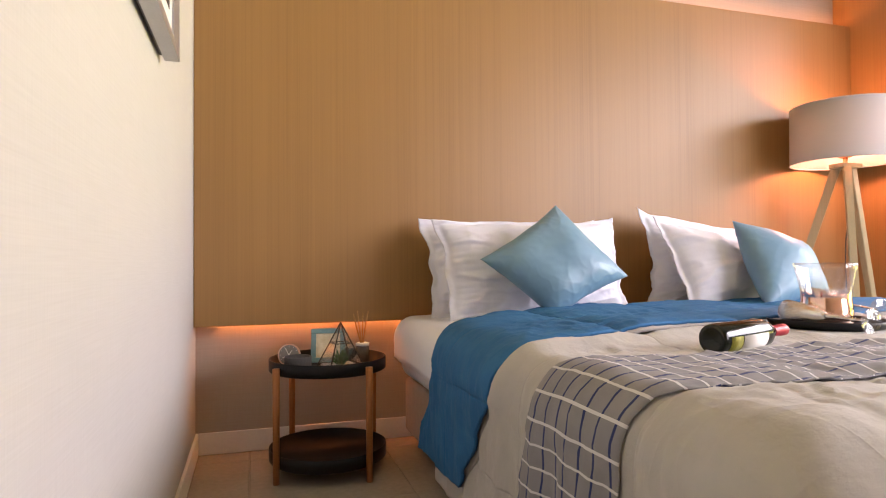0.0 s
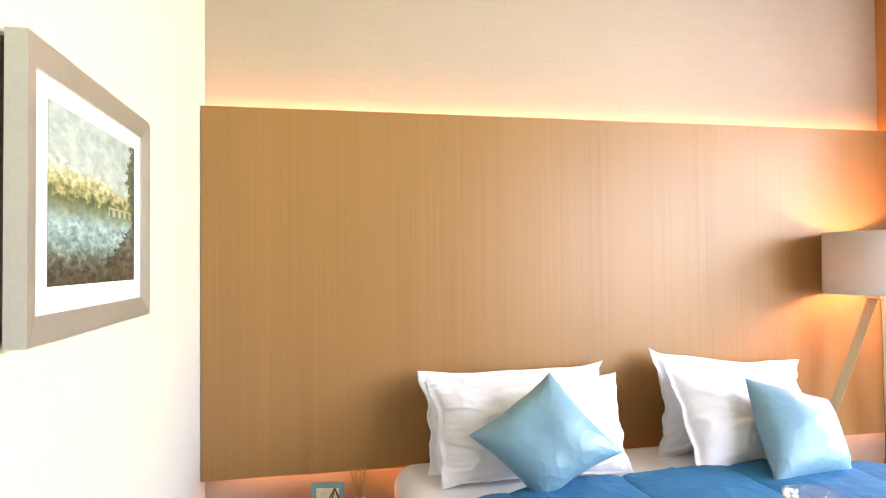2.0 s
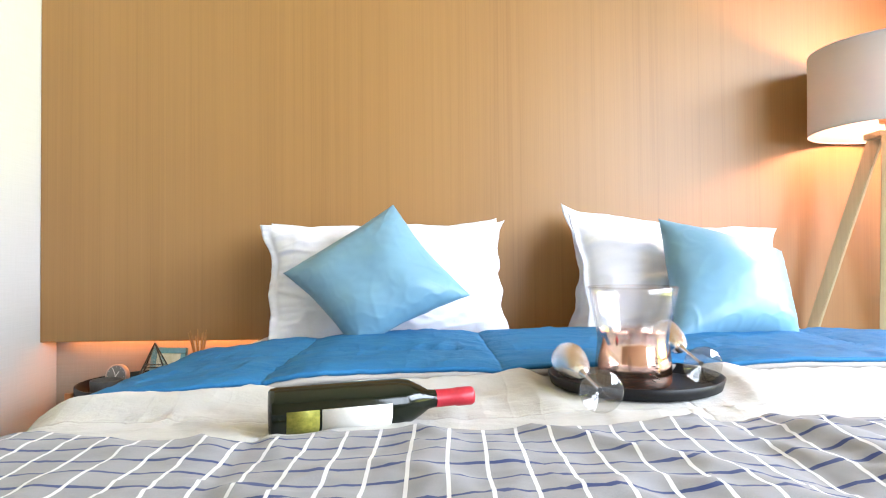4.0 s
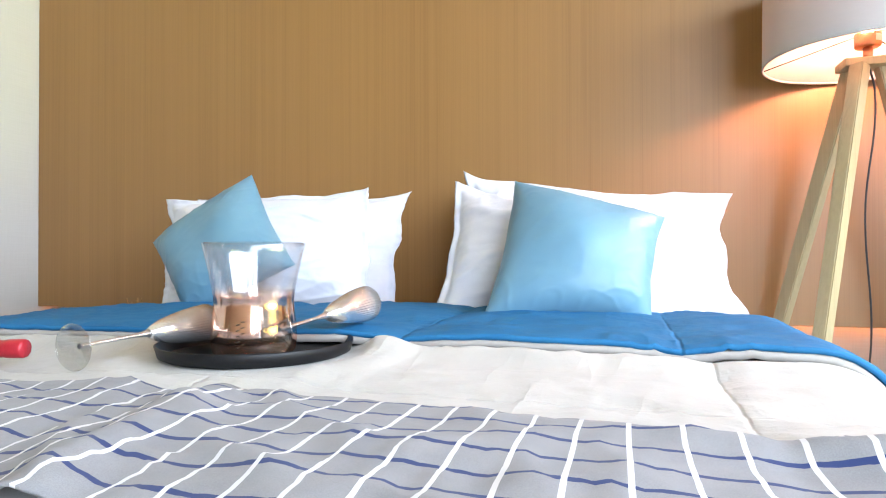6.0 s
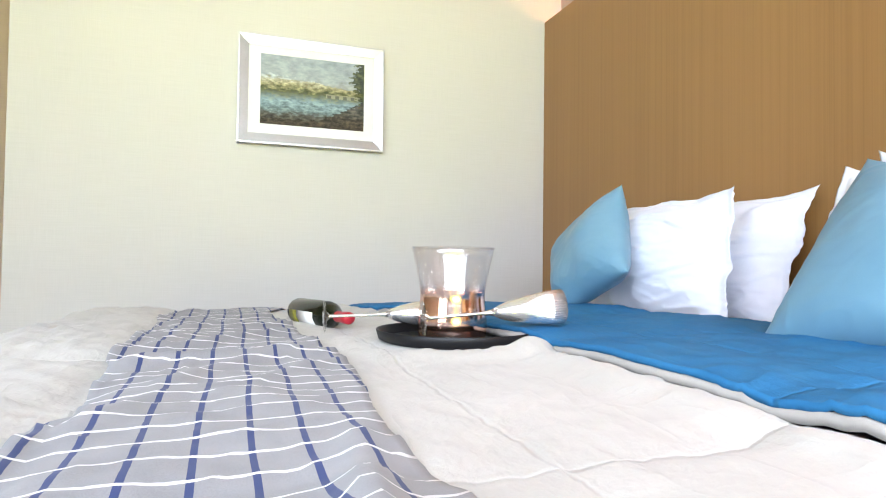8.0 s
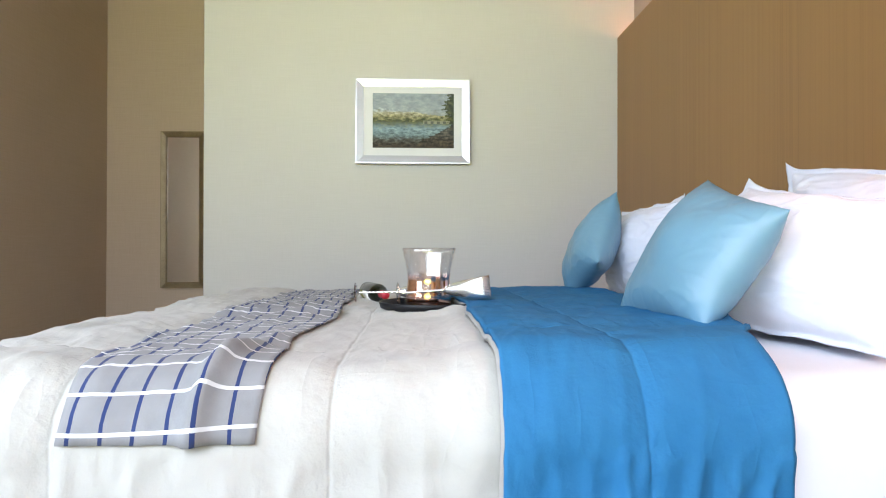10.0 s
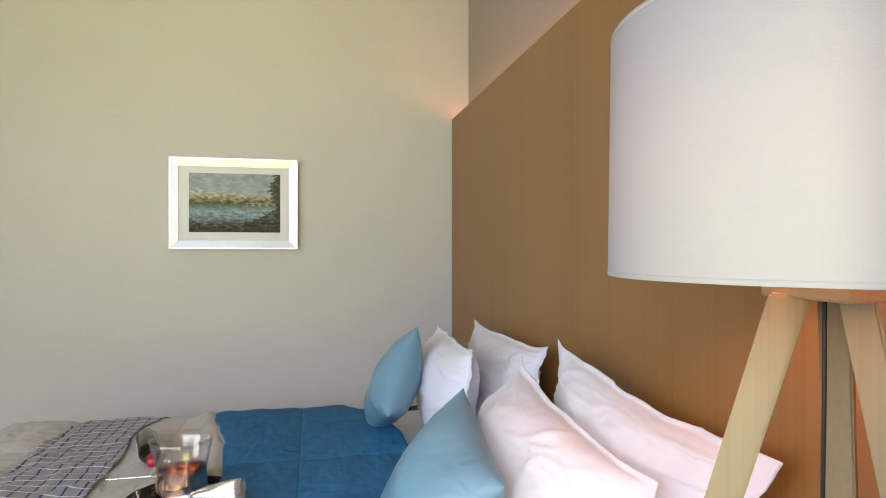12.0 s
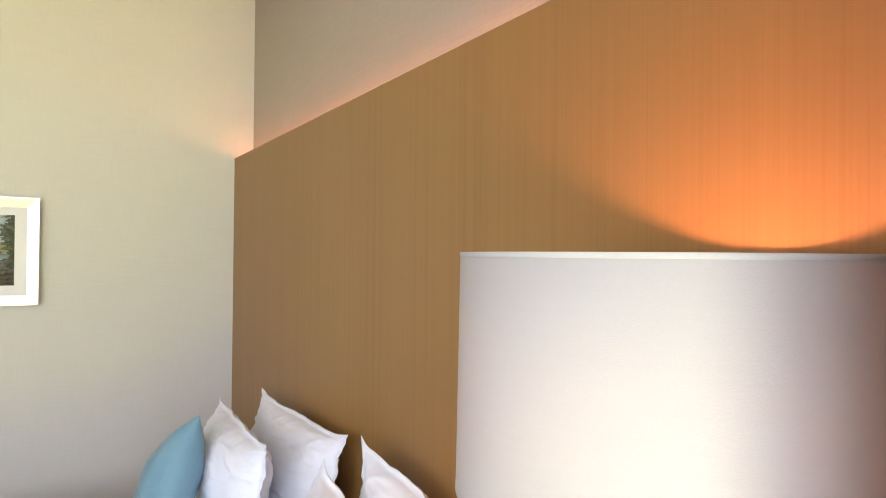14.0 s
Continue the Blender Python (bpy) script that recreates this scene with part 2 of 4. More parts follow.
def painting(name):
    """A loose lakeside townscape: grey sky, pale town, blue water, dark bank, a tree at one side."""
    m, t, p = nodes_of(name)
    sep = t.nodes.new("ShaderNodeSeparateXYZ")
    t.links.new(coords(t, (1, 1, 1), "Generated"), sep.inputs[0])
    u, v = sep.outputs[1], sep.outputs[2]
    dab = noise_of(t, coords(t, (1, 15, 22), "Generated"), 1.0, 5, 0.62)
    blot = noise_of(t, coords(t, (1, 7, 9), "Generated"), 1.0, 4, 0.6)
    dab_c = maths(t, "SUBTRACT", dab, 0.5)
    h = maths(t, "ADD", v, maths(t, "MULTIPLY", dab_c, 0.20))
    h = maths(t, "ADD", h, maths(t, "MULTIPLY", maths(t, "SUBTRACT", blot, 0.5), 0.16))
    col = ramp(t, h, ((0.02, (0.09, 0.08, 0.065)), (0.14, (0.15, 0.14, 0.12)), (0.22, (0.25, 0.30, 0.31)), (0.36, (0.34, 0.42, 0.46)),
                      (0.44, (0.25, 0.27, 0.22)), (0.50, (0.17, 0.18, 0.10)), (0.57, (0.38, 0.35, 0.22)), (0.64, (0.50, 0.47, 0.36)),
                      (0.69, (0.46, 0.49, 0.51)), (0.95, (0.38, 0.43, 0.48))))
    col = mix(t, 0.42, col, ramp(t, dab, ((0.34, (0.08, 0.09, 0.06)), (0.5, (0.42, 0.43, 0.43)), (0.68, (0.92, 0.90, 0.78)))), "OVERLAY")
    arch = maths(t, "MULTIPLY", maths(t, "LESS_THAN", maths(t, "ABSOLUTE", maths(t, "SUBTRACT", v, 0.475)), 0.03), maths(t, "GREATER_THAN", u, 0.62))
    gap = maths(t, "LESS_THAN", maths(t, "ABSOLUTE", maths(t, "SUBTRACT", maths(t, "FRACT", maths(t, "MULTIPLY", u, 13.0)), 0.5)), 0.24)
    col = mix(t, maths(t, "MULTIPLY", arch, 0.5), col, (0.50, 0.47, 0.36))
    low = maths(t, "MULTIPLY", maths(t, "MULTIPLY", arch, gap), maths(t, "LESS_THAN", v, 0.49))
    col = mix(t, maths(t, "MULTIPLY", low, 0.6), col, (0.09, 0.10, 0.09))
    # low hill falls away to one side
    hill = maths(t, "MULTIPLY", maths(t, "GREATER_THAN", v, maths(t, "MULTIPLY_ADD", u, -0.17, maths(t, "MULTIPLY_ADD", dab, 0.16, 0.66))), 0.75)
    col = mix(t, hill, col, ramp(t, blot, ((0.3, (0.30, 0.33, 0.36)), (0.7, (0.50, 0.52, 0.52)))))
    # tree and shore at the far side
    tree = maths(t, "GREATER_THAN", maths(t, "MULTIPLY_ADD", dab_c, 0.35, u), maths(t, "MULTIPLY_ADD", maths(t, "ABSOLUTE", maths(t, "SUBTRACT", v, 0.72)), 0.28, 0.87))
    col = mix(t, maths(t, "MULTIPLY", tree, 0.85), col, ramp(t, dab, ((0.4, (0.035, 0.045, 0.02)), (0.65, (0.16, 0.17, 0.07)))))
    shore = maths(t, "LESS_THAN", maths(t, "ADD", v, maths(t, "MULTIPLY", dab_c, 0.2)), maths(t, "MULTIPLY_ADD", maths(t, "MAXIMUM", maths(t, "SUBTRACT", u, 0.55), 0.0), 0.75, 0.09))
    col = mix(t, maths(t, "MULTIPLY", shore, 0.8), col, ramp(t, dab, ((0.4, (0.055, 0.05, 0.04)), (0.66, (0.20, 0.15, 0.10)))))
    deep = t.nodes.new("ShaderNodeGamma")
    deep.inputs[1].default_value = 1.35
    t.links.new(col, deep.inputs[0])
    t.links.new(mix(t, 1.0, deep.outputs[0], (1.02, 1.05, 1.08), "MULTIPLY"), p.inputs["Base Color"])
    p.inputs["Roughness"].default_value = 0.6
    p.inputs["Specular IOR Level"].default_value = 0.2
    bump(t, p, dab, 0.2, 0.001)
    return m


M_WALL = wallpaper("cream_wallpaper", (0.495, 0.482, 0.448), (0.55, 0.537, 0.505))
M_GREIGE = wallpaper("greige_wallpaper", (0.37, 0.325, 0.265), (0.425, 0.377, 0.316))
# beige paper made tanner: the hall's warm light is tinted into the base
M_TAN_GLOW = wallpaper("tan_glow_wallpaper", (0.51, 0.395, 0.28), (0.58, 0.46, 0.335))
M_VENEER = veneer("oak_veneer", (0.236, 0.124, 0.038), (0.306, 0.167, 0.053), 0.42, 0.52)
M_CEIL = surface("ceiling_paint", (0.68, 0.66, 0.58), (0.73, 0.71, 0.63), 1.2, 120, 0.9, relief=0.05)
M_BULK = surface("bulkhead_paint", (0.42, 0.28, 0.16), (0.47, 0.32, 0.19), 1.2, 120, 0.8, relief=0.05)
M_WHITE = surface("white_lacquer", (0.72, 0.71, 0.68), (0.78, 0.77, 0.74), 2, 90, 0.4, relief=0.04)
M_TILE = surface("floor_tile", (0.30, 0.26, 0.20), (0.37, 0.325, 0.255), 3, 45, 0.25, relief=0.04)
M_GROUT = surface("floor_grout", (0.24, 0.21, 0.165), (0.29, 0.255, 0.20), 5, 120, 0.9)
M_LED = glowing("led_strip", (1.0, 0.36, 0.12), 62.0)
M_LED_LOW = glowing("dim_led_strip", (1.0, 0.33, 0.08), 34.0)
M_BULB = glowing("warm_bulb", (1.0, 0.40, 0.21), 415.0)
M_SILVER = surface("silver_leaf", (0.44, 0.445, 0.46), (0.50, 0.505, 0.52), 6, 140, 0.36, 0.8, 0.1, 0.0008)
M_CHAMPAGNE = surface("champagne_gilt", (0.24, 0.18, 0.10), (0.38, 0.30, 0.18), 8, 120, 0.42, 0.6, 0.15, 0.001)
M_MAT = surface("mat_board", (0.66, 0.66, 0.67), (0.71, 0.71, 0.72), 4, 200, 0.8, relief=0.05)
M_ART = painting("lake_painting")
M_MIRROR = surface("mirror", (0.88, 0.9, 0.88), (0.9, 0.91, 0.9), 1, 2, 0.02, 1.0, 0.0)
M_LINEN = cloth("white_linen", (0.66, 0.68, 0.755), (0.725, 0.745, 0.83), 0.8, crease=16, relief=0.35, depth=0.004)
M_SHEET = cloth("white_sheet", (0.68, 0.69, 0.74), (0.735, 0.745, 0.80), 0.8, crease=5, relief=0.4, depth=0.006)
M_CREAM = cloth("cream_cotton", (0.390, 0.380, 0.352), (0.456, 0.446, 0.418), 0.8, crease=9, relief=0.7, depth=0.008, quilt=((0.75, 2.85), (0.46, -1.50)))
M_LINING = cloth("cream_lining", (0.30, 0.285, 0.265), (0.37, 0.35, 0.325), 0.85, crease=14, relief=0.5, depth=0.006)
M_BLUE = cloth("blue_cotton", (0.019, 0.112, 0.258), (0.032, 0.154, 0.328), 0.75, crease=9, relief=0.7, depth=0.008, sheen=0.0, quilt=((0.512, 1.27), (0.52, -0.97)))
M_TEAL = cloth("teal_satin", (0.120, 0.245, 0.340), (0.165, 0.305, 0.405), 0.42, crease=4, relief=0.07, depth=0.006, sheen=0.0, spec=0.5)
M_CHECK = checked("checked_cotton")
M_BASE = cloth("beige_upholstery", (0.33, 0.27, 0.21), (0.40, 0.335, 0.265), 0.9, crease=30)
M_BLACK = surface("black_metal", (0.005, 0.005, 0.006), (0.010, 0.010, 0.010), 6, 180, 0.45, 0.0, 0.1, 0.0006, spec=0.18)
M_TRAYBLACK = surface("black_lacquer", (0.006, 0.006, 0.007), (0.012, 0.012, 0.013), 6, 150, 0.45, 0.0, 0.05, 0.0005, spec=0.25)
M_LEG = veneer("warm_leg_wood", (0.23, 0.085, 0.025), (0.36, 0.15, 0.05), 0.45)
M_ASH = veneer("ash_wood", (0.285, 0.232, 0.125), (0.37, 0.31, 0.178), 0.55)
M_SHADE = shade_cloth("lampshade_cotton", (0.475, 0.465, 0.455))
M_COPPER = surface("brushed_copper", (0.62, 0.30, 0.17), (0.74, 0.38, 0.22), 9, 160, 0.28, 1.0, 0.08, 0.0006)
M_CABLE = surface("black_rubber", (0.012, 0.012, 0.012), (0.02, 0.02, 0.02), 9, 100, 0.6)
M_BUCKET = copper_to_clear("copper_tinted_glass", 0.084, 0.125, (0.93, 0.60, 0.48), 0.97, 0.06, 0.12)
M_GLASS = glassy("clear_glass", (0.97, 0.975, 0.975), 1.45, 0.04, 0.0)
M_FOOT = glassy("thick_clear_glass", (0.90, 0.905, 0.905), 1.5, 0.05, 0.10)
M_PANE = glassy("window_glass", (0.98, 0.99, 0.98), 1.3)
M_FLUTE = surface("silvered_glass", (0.70, 0.70, 0.70), (0.85, 0.85, 0.85), 12, 90, 0.27, 0.9, 0.05, 0.0005)
M_WINE = surface("dark_bottle_glass", (0.004, 0.006, 0.003), (0.008, 0.011, 0.005), 5, 40, 0.12, 0.0, 0.0, spec=0.35)
M_LABEL = surface("cream_label", (0.66, 0.65, 0.60), (0.74, 0.73, 0.69), 12, 160, 0.7, relief=0.05)
M_GREENLABEL = surface("olive_foil", (0.16, 0.16, 0.02), (0.32, 0.30, 0.05), 40, 160, 0.4, 0.4, 0.1)
M_RED = surface("red_capsule", (0.33, 0.012, 0.024), (0.42, 0.02, 0.034), 14, 160, 0.4, 0.15, 0.08)
M_FRAMEBLUE = surface("blue_painted_wood", (0.12, 0.26, 0.29), (0.18, 0.34, 0.37), 9, 90, 0.6, relief=0.1)
M_PRINT = surface("faded_print", (0.55, 0.47, 0.28), (0.78, 0.74, 0.60), 14, 50, 0.5, relief=0.0)
M_GREYCLAY = surface("grey_stoneware", (0.045, 0.042, 0.04), (0.075, 0.07, 0.066), 14, 120, 0.6)
M_FACE = surface("grey_clock_face", (0.17, 0.16, 0.15), (0.22, 0.21, 0.20), 8, 90, 0.5)
M_ROSE = surface("rose_metal", (0.60, 0.42, 0.34), (0.72, 0.52, 0.43), 8, 120, 0.35, 0.6)
M_WIRE = surface("dark_bronze_wire", (0.035, 0.028, 0.022), (0.06, 0.05, 0.04), 12, 120, 0.4, 0.5)
M_LEAF = surface("succulent_leaf", (0.02, 0.065, 0.012), (0.05, 0.13, 0.03), 30, 120, 0.5)
M_STONE = surface("white_gravel", (0.50, 0.48, 0.45), (0.68, 0.66, 0.63), 60, 200, 0.8, relief=0.5, depth=0.003)
M_REED = surface("rattan_reed", (0.34, 0.17, 0.05), (0.46, 0.26, 0.09), 20, 150, 0.7)
M_AMBER = surface("smoked_glass", (0.10, 0.07, 0.05), (0.15, 0.11, 0.08), 10, 60, 0.1)
M_SHOE = surface("black_leather", (0.010, 0.010, 0.011), (0.02, 0.02, 0.021), 9, 90, 0.5)
M_LAWN = surface("lawn", (0.05, 0.10, 0.02), (0.09, 0.15, 0.04), 0.4, 9, 0.9, relief=0.4, depth=0.03)


# ---------------------------------------------------------------- building blocks
def thing(name, label, category, at=(0, 0, 0), group="", turn=0):
    ob = new(name)
    ob.matrix_world = pose(*at, 0, 0, turn)
    return tagged(ob, label, category, group)


def part(name, bm, material, parent=None, label="", smooth=False, turn_out=True):
    me = bpy.data.meshes.new(name)
    if turn_out:
        bmesh.ops.recalc_face_normals(bm, faces=bm.faces[:])
    bm.to_mesh(me)
    bm.free()
    if smooth:
        me.polygons.foreach_set("use_smooth", [True] * len(me.polygons))
    me.materials.append(material)
    ob = new(name, me)
    if parent is not None:
        ob.parent = parent
    if label:
        ob["label"] = label
    return ob


def setting(name, bm, material, label, category):
    return tagged(part(name, bm, material), label, category, "", "structure")


def box(x0, x1, y0, y1, z0, z1, bevel=0.0, segments=2, bm=None):
    bm = bm or bmesh.new()
    made = bmesh.ops.create_cube(bm, size=1.0)["verts"]
    for v in made:
        v.co = ((x0 + x1) / 2 + v.co.x * (x1 - x0), (y0 + y1) / 2 + v.co.y * (y1 - y0), (z0 + z1) / 2 + v.co.z * (z1 - z0))
    if bevel:
        edges = {e for v in made for e in v.link_edges}
        bmesh.ops.bevel(bm, geom=list(edges), offset=bevel, segments=segments, affect="EDGES", profile=0.5)
    return bm


def lathe(profile, segments=48, m=None, ribs=0, rib=0.0, rib_from=0.0, bm=None):
    """Turn (radius, height) pairs round z; ribs: flutes cut above a height."""
    bm = bm or bmesh.new()
    rings = []
    for r, z in profile:
        if r < 1e-6:
            rings.append([bm.verts.new((0, 0, z))])
            continue
        ring = []
        for k in range(segments):
            a = 2 * math.pi * k / segments
            rr = r * (1 + (rib * math.cos(ribs * a) * min(1, max(0, (z - rib_from) * 25)) if ribs else 0))
            ring.append(bm.verts.new((rr * math.cos(a), rr * math.sin(a), z)))
        rings.append(ring)
    for a, b in zip(rings, rings[1:]):
        for k in range(segments):
            j = (k + 1) % segments
            if len(a) == 1 and len(b) == 1:
                continue
            if len(a) == 1:
                bm.faces.new((a[0], b[k], b[j]))
            elif len(b) == 1:
                bm.faces.new((a[k], a[j], b[0]))
            else:
                bm.faces.new((a[k], a[j], b[j], b[k]))
    if m is not None:
        bmesh.ops.transform(bm, matrix=m, verts=bm.verts[:])
    return bm


def rod(p, q, r, segments=10, r2=None, bm=None):
    p, q = Vector(p), Vector(q)
    d = q - p
    m = Matrix.Translation(p) @ d.to_track_quat("Z", "Y").to_matrix().to_4x4()
    new_bm = lathe([(0, 0), (r, 0), (r if r2 is None else r2, d.length), (0, d.length)], segments, m)
    if bm is None:
        return new_bm
    me = bpy.data.meshes.new("tmp")
    new_bm.to_mesh(me)
    new_bm.free()
    bm.from_mesh(me)
    bpy.data.meshes.remove(me)
    return bm


def tube(points, r, name, material, parent, label=""):
    """A bent round cable through the points."""
    cu = bpy.data.curves.new(name, "CURVE")
    cu.dimensions, cu.bevel_depth, cu.bevel_resolution = "3D", r, 3
    sp = cu.splines.new("BEZIER")
    sp.bezier_points.add(len(points) - 1)
    for b, p in zip(sp.bezier_points, points):
        b.co, b.handle_left_type, b.handle_right_type = p, "AUTO", "AUTO"
    cu.materials.append(material)
    tmp = bpy.data.objects.new(name, cu)
    me = bpy.data.meshes.new_from_object(tmp)
    bpy.data.objects.remove(tmp)
    ob = new(name, me)
    ob.parent = parent
    if label:
        ob["label"] = label
    return ob


def lin(table, x):
    """A line through (x, y) pairs."""
    for (a, ya), (b, yb) in zip(table, table[1:]):
        if x <= b:
            f = max(0.0, (x - a) / (b - a))
            f = f * f * (3 - 2 * f)
            return ya + (yb - ya) * f
    return table[-1][1]


# ---------------------------------------------------------------- the room
PANEL_Z0, PANEL_Z1, RECESS, EAST, SOUTH, HALL = 0.589, 2.316, 0.117, 3.81, -4.22, -1.565
WEST_END, CEIL, BULK, BAY = -2.80, 3.62, 3.34, 5.6

setting("wall_west", box(-0.14, 0.0, WEST_END, RECESS + 0.2, 0, CEIL, 0.004), M_WALL, "cream woven wallpaper wall beside the bed", "wall")
setting("wall_north", box(0.0, EAST, RECESS, RECESS + 0.2, 0, CEIL), M_GREIGE, "greige papered wall behind the wooden headboard panel", "wall")
setting("wall_east_stub", box(EAST, BAY + 0.2, -0.5, RECESS + 0.2, 0, CEIL, 0.003), M_VENEER, "oak veneered return wall beside the floor lamp", "wall")
dx0, dx1, dz1 = 3.35, 5.45, 2.85
bm = box(HALL - 0.2, dx0, SOUTH - 0.2, SOUTH, 0, CEIL)
box(dx1, BAY + 0.2, SOUTH - 0.2, SOUTH, 0, CEIL, bm=bm)
box(dx0, dx1, SOUTH - 0.2, SOUTH, dz1, CEIL, bm=bm)
setting("wall_south", bm, M_TAN_GLOW, "papered wall at the end of the room, tan with warm light tinted in", "wall")
setting("wall_hall", box(HALL - 0.2, HALL, SOUTH, -2.4, 0, CEIL), M_TAN_GLOW, "beige papered wall of the entrance hall with warm light tinted in", "wall")
setting("wall_hall_north", box(HALL, -0.14, -2.6, -2.4, 0, CEIL), M_GREIGE, "greige wall closing the entrance hall", "wall")
setting("ceiling", box(HALL - 0.2, BAY + 0.2, SOUTH - 0.2, RECESS + 0.2, CEIL, CEIL + 0.15), M_CEIL, "plain off-white painted ceiling", "ceiling")
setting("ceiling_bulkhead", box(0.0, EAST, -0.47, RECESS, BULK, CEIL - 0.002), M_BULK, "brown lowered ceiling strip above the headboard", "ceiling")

# window wall of the bay
wy0, wy1, wz0, wz1 = -3.95, -0.62, 0.25, 2.95
bm = box(BAY, BAY + 0.2, SOUTH, -0.5, 0, wz0)
box(BAY, BAY + 0.2, SOUTH, -0.5, wz1, CEIL, bm=bm)
box(BAY, BAY + 0.2, SOUTH, wy0, wz0, wz1, bm=bm)
box(BAY, BAY + 0.2, wy1, -0.5, wz0, wz1, bm=bm)
setting("wall_window", bm, M_WALL, "cream wall round the wide window", "wall")
win = tagged(new("window_1"), "wide white-framed window with three clear panes", "window", "", "structure")
fr = 0.06
bm = box(BAY + 0.04, BAY + 0.11, wy0, wy1, wz0, wz0 + fr, 0.004)
box(BAY + 0.04, BAY + 0.11, wy0, wy1, wz1 - fr, wz1, 0.004, bm=bm)
for k in range(4):
    c = wy0 + 0.03 + (wy1 - wy0 - 0.06) * k / 3
    box(BAY + 0.04, BAY + 0.11, c - 0.03, c + 0.03, wz0 + fr + 0.002, wz1 - fr - 0.002, 0.004, bm=bm)
part("window_frame", bm, M_WHITE, win)
for k in range(3):
    a = wy0 + 0.06 + (wy1 - wy0 - 0.06) * k / 3
    pane = part("pane", box(BAY + 0.070, BAY + 0.076, a + 0.002, a + (wy1 - wy0 - 0.06) / 3 - 0.062, wz0 + fr + 0.003, wz1 - fr - 0.003), M_PANE, win)
    pane.visible_shadow = False

# unseen glazed doors in the end wall, added as an opening for south light
added_doors = tagged(new("door_1"), "unseen white-framed glazed doors with two panes, added to let in daylight", "door", "", "structure")
for k in range(2):
    a, b = dx0 + k * (dx1 - dx0) / 2 + 0.003, dx0 + (k + 1) * (dx1 - dx0) / 2 - 0.003
    bm = box(a, b, SOUTH - 0.13, SOUTH - 0.07, 0.004, 0.12, 0.004)
    box(a, b, SOUTH - 0.13, SOUTH - 0.07, dz1 - 0.09, dz1 - 0.003, 0.004, bm=bm)
    box(a, a + 0.08, SOUTH - 0.13, SOUTH - 0.07, 0.122, dz1 - 0.092, 0.004, bm=bm)
    box(b - 0.08, b, SOUTH - 0.13, SOUTH - 0.07, 0.122, dz1 - 0.092, 0.004, bm=bm)
    part("door_frame", bm, M_WHITE, added_doors)
    pane = part("pane", box(a + 0.082, b - 0.082, SOUTH - 0.103, SOUTH - 0.097, 0.124, dz1 - 0.094), M_PANE, added_doors)
    pane.visible_shadow = False

bm = bmesh.new()
bmesh.ops.create_circle(bm, cap_ends=True, segments=48, radius=900)
bmesh.ops.translate(bm, verts=bm.verts[:], vec=(0, 0, -0.35))
setting("ground", bm, M_LAWN, "green lawn outside the window", "ground")

# headboard panel with light coves above and below
panel = tagged(new("headboard_panel"), "wide oak-veneer headboard panel with vertical grain on the wall", "headboard", "", "structure")
part("panel_board", box(0.002, EAST - 0.002, 0.0, 0.032, PANEL_Z0, PANEL_Z1, 0.0015, 1), M_VENEER, panel)
for name, z in (("top_batten", PANEL_Z1 - 0.16), ("lower_batten", PANEL_Z0 + 0.10)):
    part(name, box(0.01, EAST - 0.01, 0.034, RECESS - 0.001, z, z + 0.04), M_WHITE, panel)
part("top_led_strip", box(0.008, EAST - 0.01, 0.080, 0.092, PANEL_Z1 - 0.020, PANEL_Z1 - 0.014), M_LED, panel, "glowing orange led strip")
part("lower_led_strip", box(0.09, EAST - 0.01, 0.084, 0.096, PANEL_Z0 + 0.020, PANEL_Z0 + 0.026), M_LED_LOW, panel, "glowing orange led strip")


def skirting(name, x0, x1, y0, y1):
    setting(name, box(x0, x1, y0, y1, 0.002, 0.10, 0.003), M_WHITE, "white painted skirting board", "baseboard")


skirting("baseboard_north", 0.014, EAST - 0.002, RECESS - 0.014, RECESS - 0.001)
skirting("baseboard_west", 0.001, 0.014, WEST_END, RECESS - 0.001)
skirting("baseboard_hall", HALL + 0.001, HALL + 0.014, SOUTH + 0.016, -2.602)
skirting("baseboard_south", HALL + 0.001, dx0 - 0.01, SOUTH + 0.001, SOUTH + 0.014)


# ---------------------------------------------------------------- the bed
XL, XR, TOP, ROUND, FOOT = 0.90, 3.08, 0.598, 0.085, -2.27


def across(s, off):
    """Place and outward direction at s metres across the bed, over its rounded sides, off metres above the mattress."""
    r = ROUND + off
    a = r * math.pi / 2
    if s > XR - ROUND:
        side, d, edge = 1, s - (XR - ROUND), XR - ROUND
    elif s < XL + ROUND:
        side, d, edge = -1, XL + ROUND - s, XL + ROUND
    else:
        return s, TOP + off, 0.0, 1.0, 0.0
    if d < a:
        g = d / r
        return edge + side * r * math.sin(g), TOP - ROUND + r * math.cos(g), side * math.sin(g), math.cos(g), 0.0
    return edge + side * r, TOP - ROUND - (d - a), side * 1.0, 0.0, d - a


def ripple(s, y, seed):
    """Sideways pull of rumpled cloth, in metres."""
    return 0.018 * noise.noise((s * 2.0, y * 2.4, seed)) + 0.003 * noise.noise((s * 6, y * 7, seed))


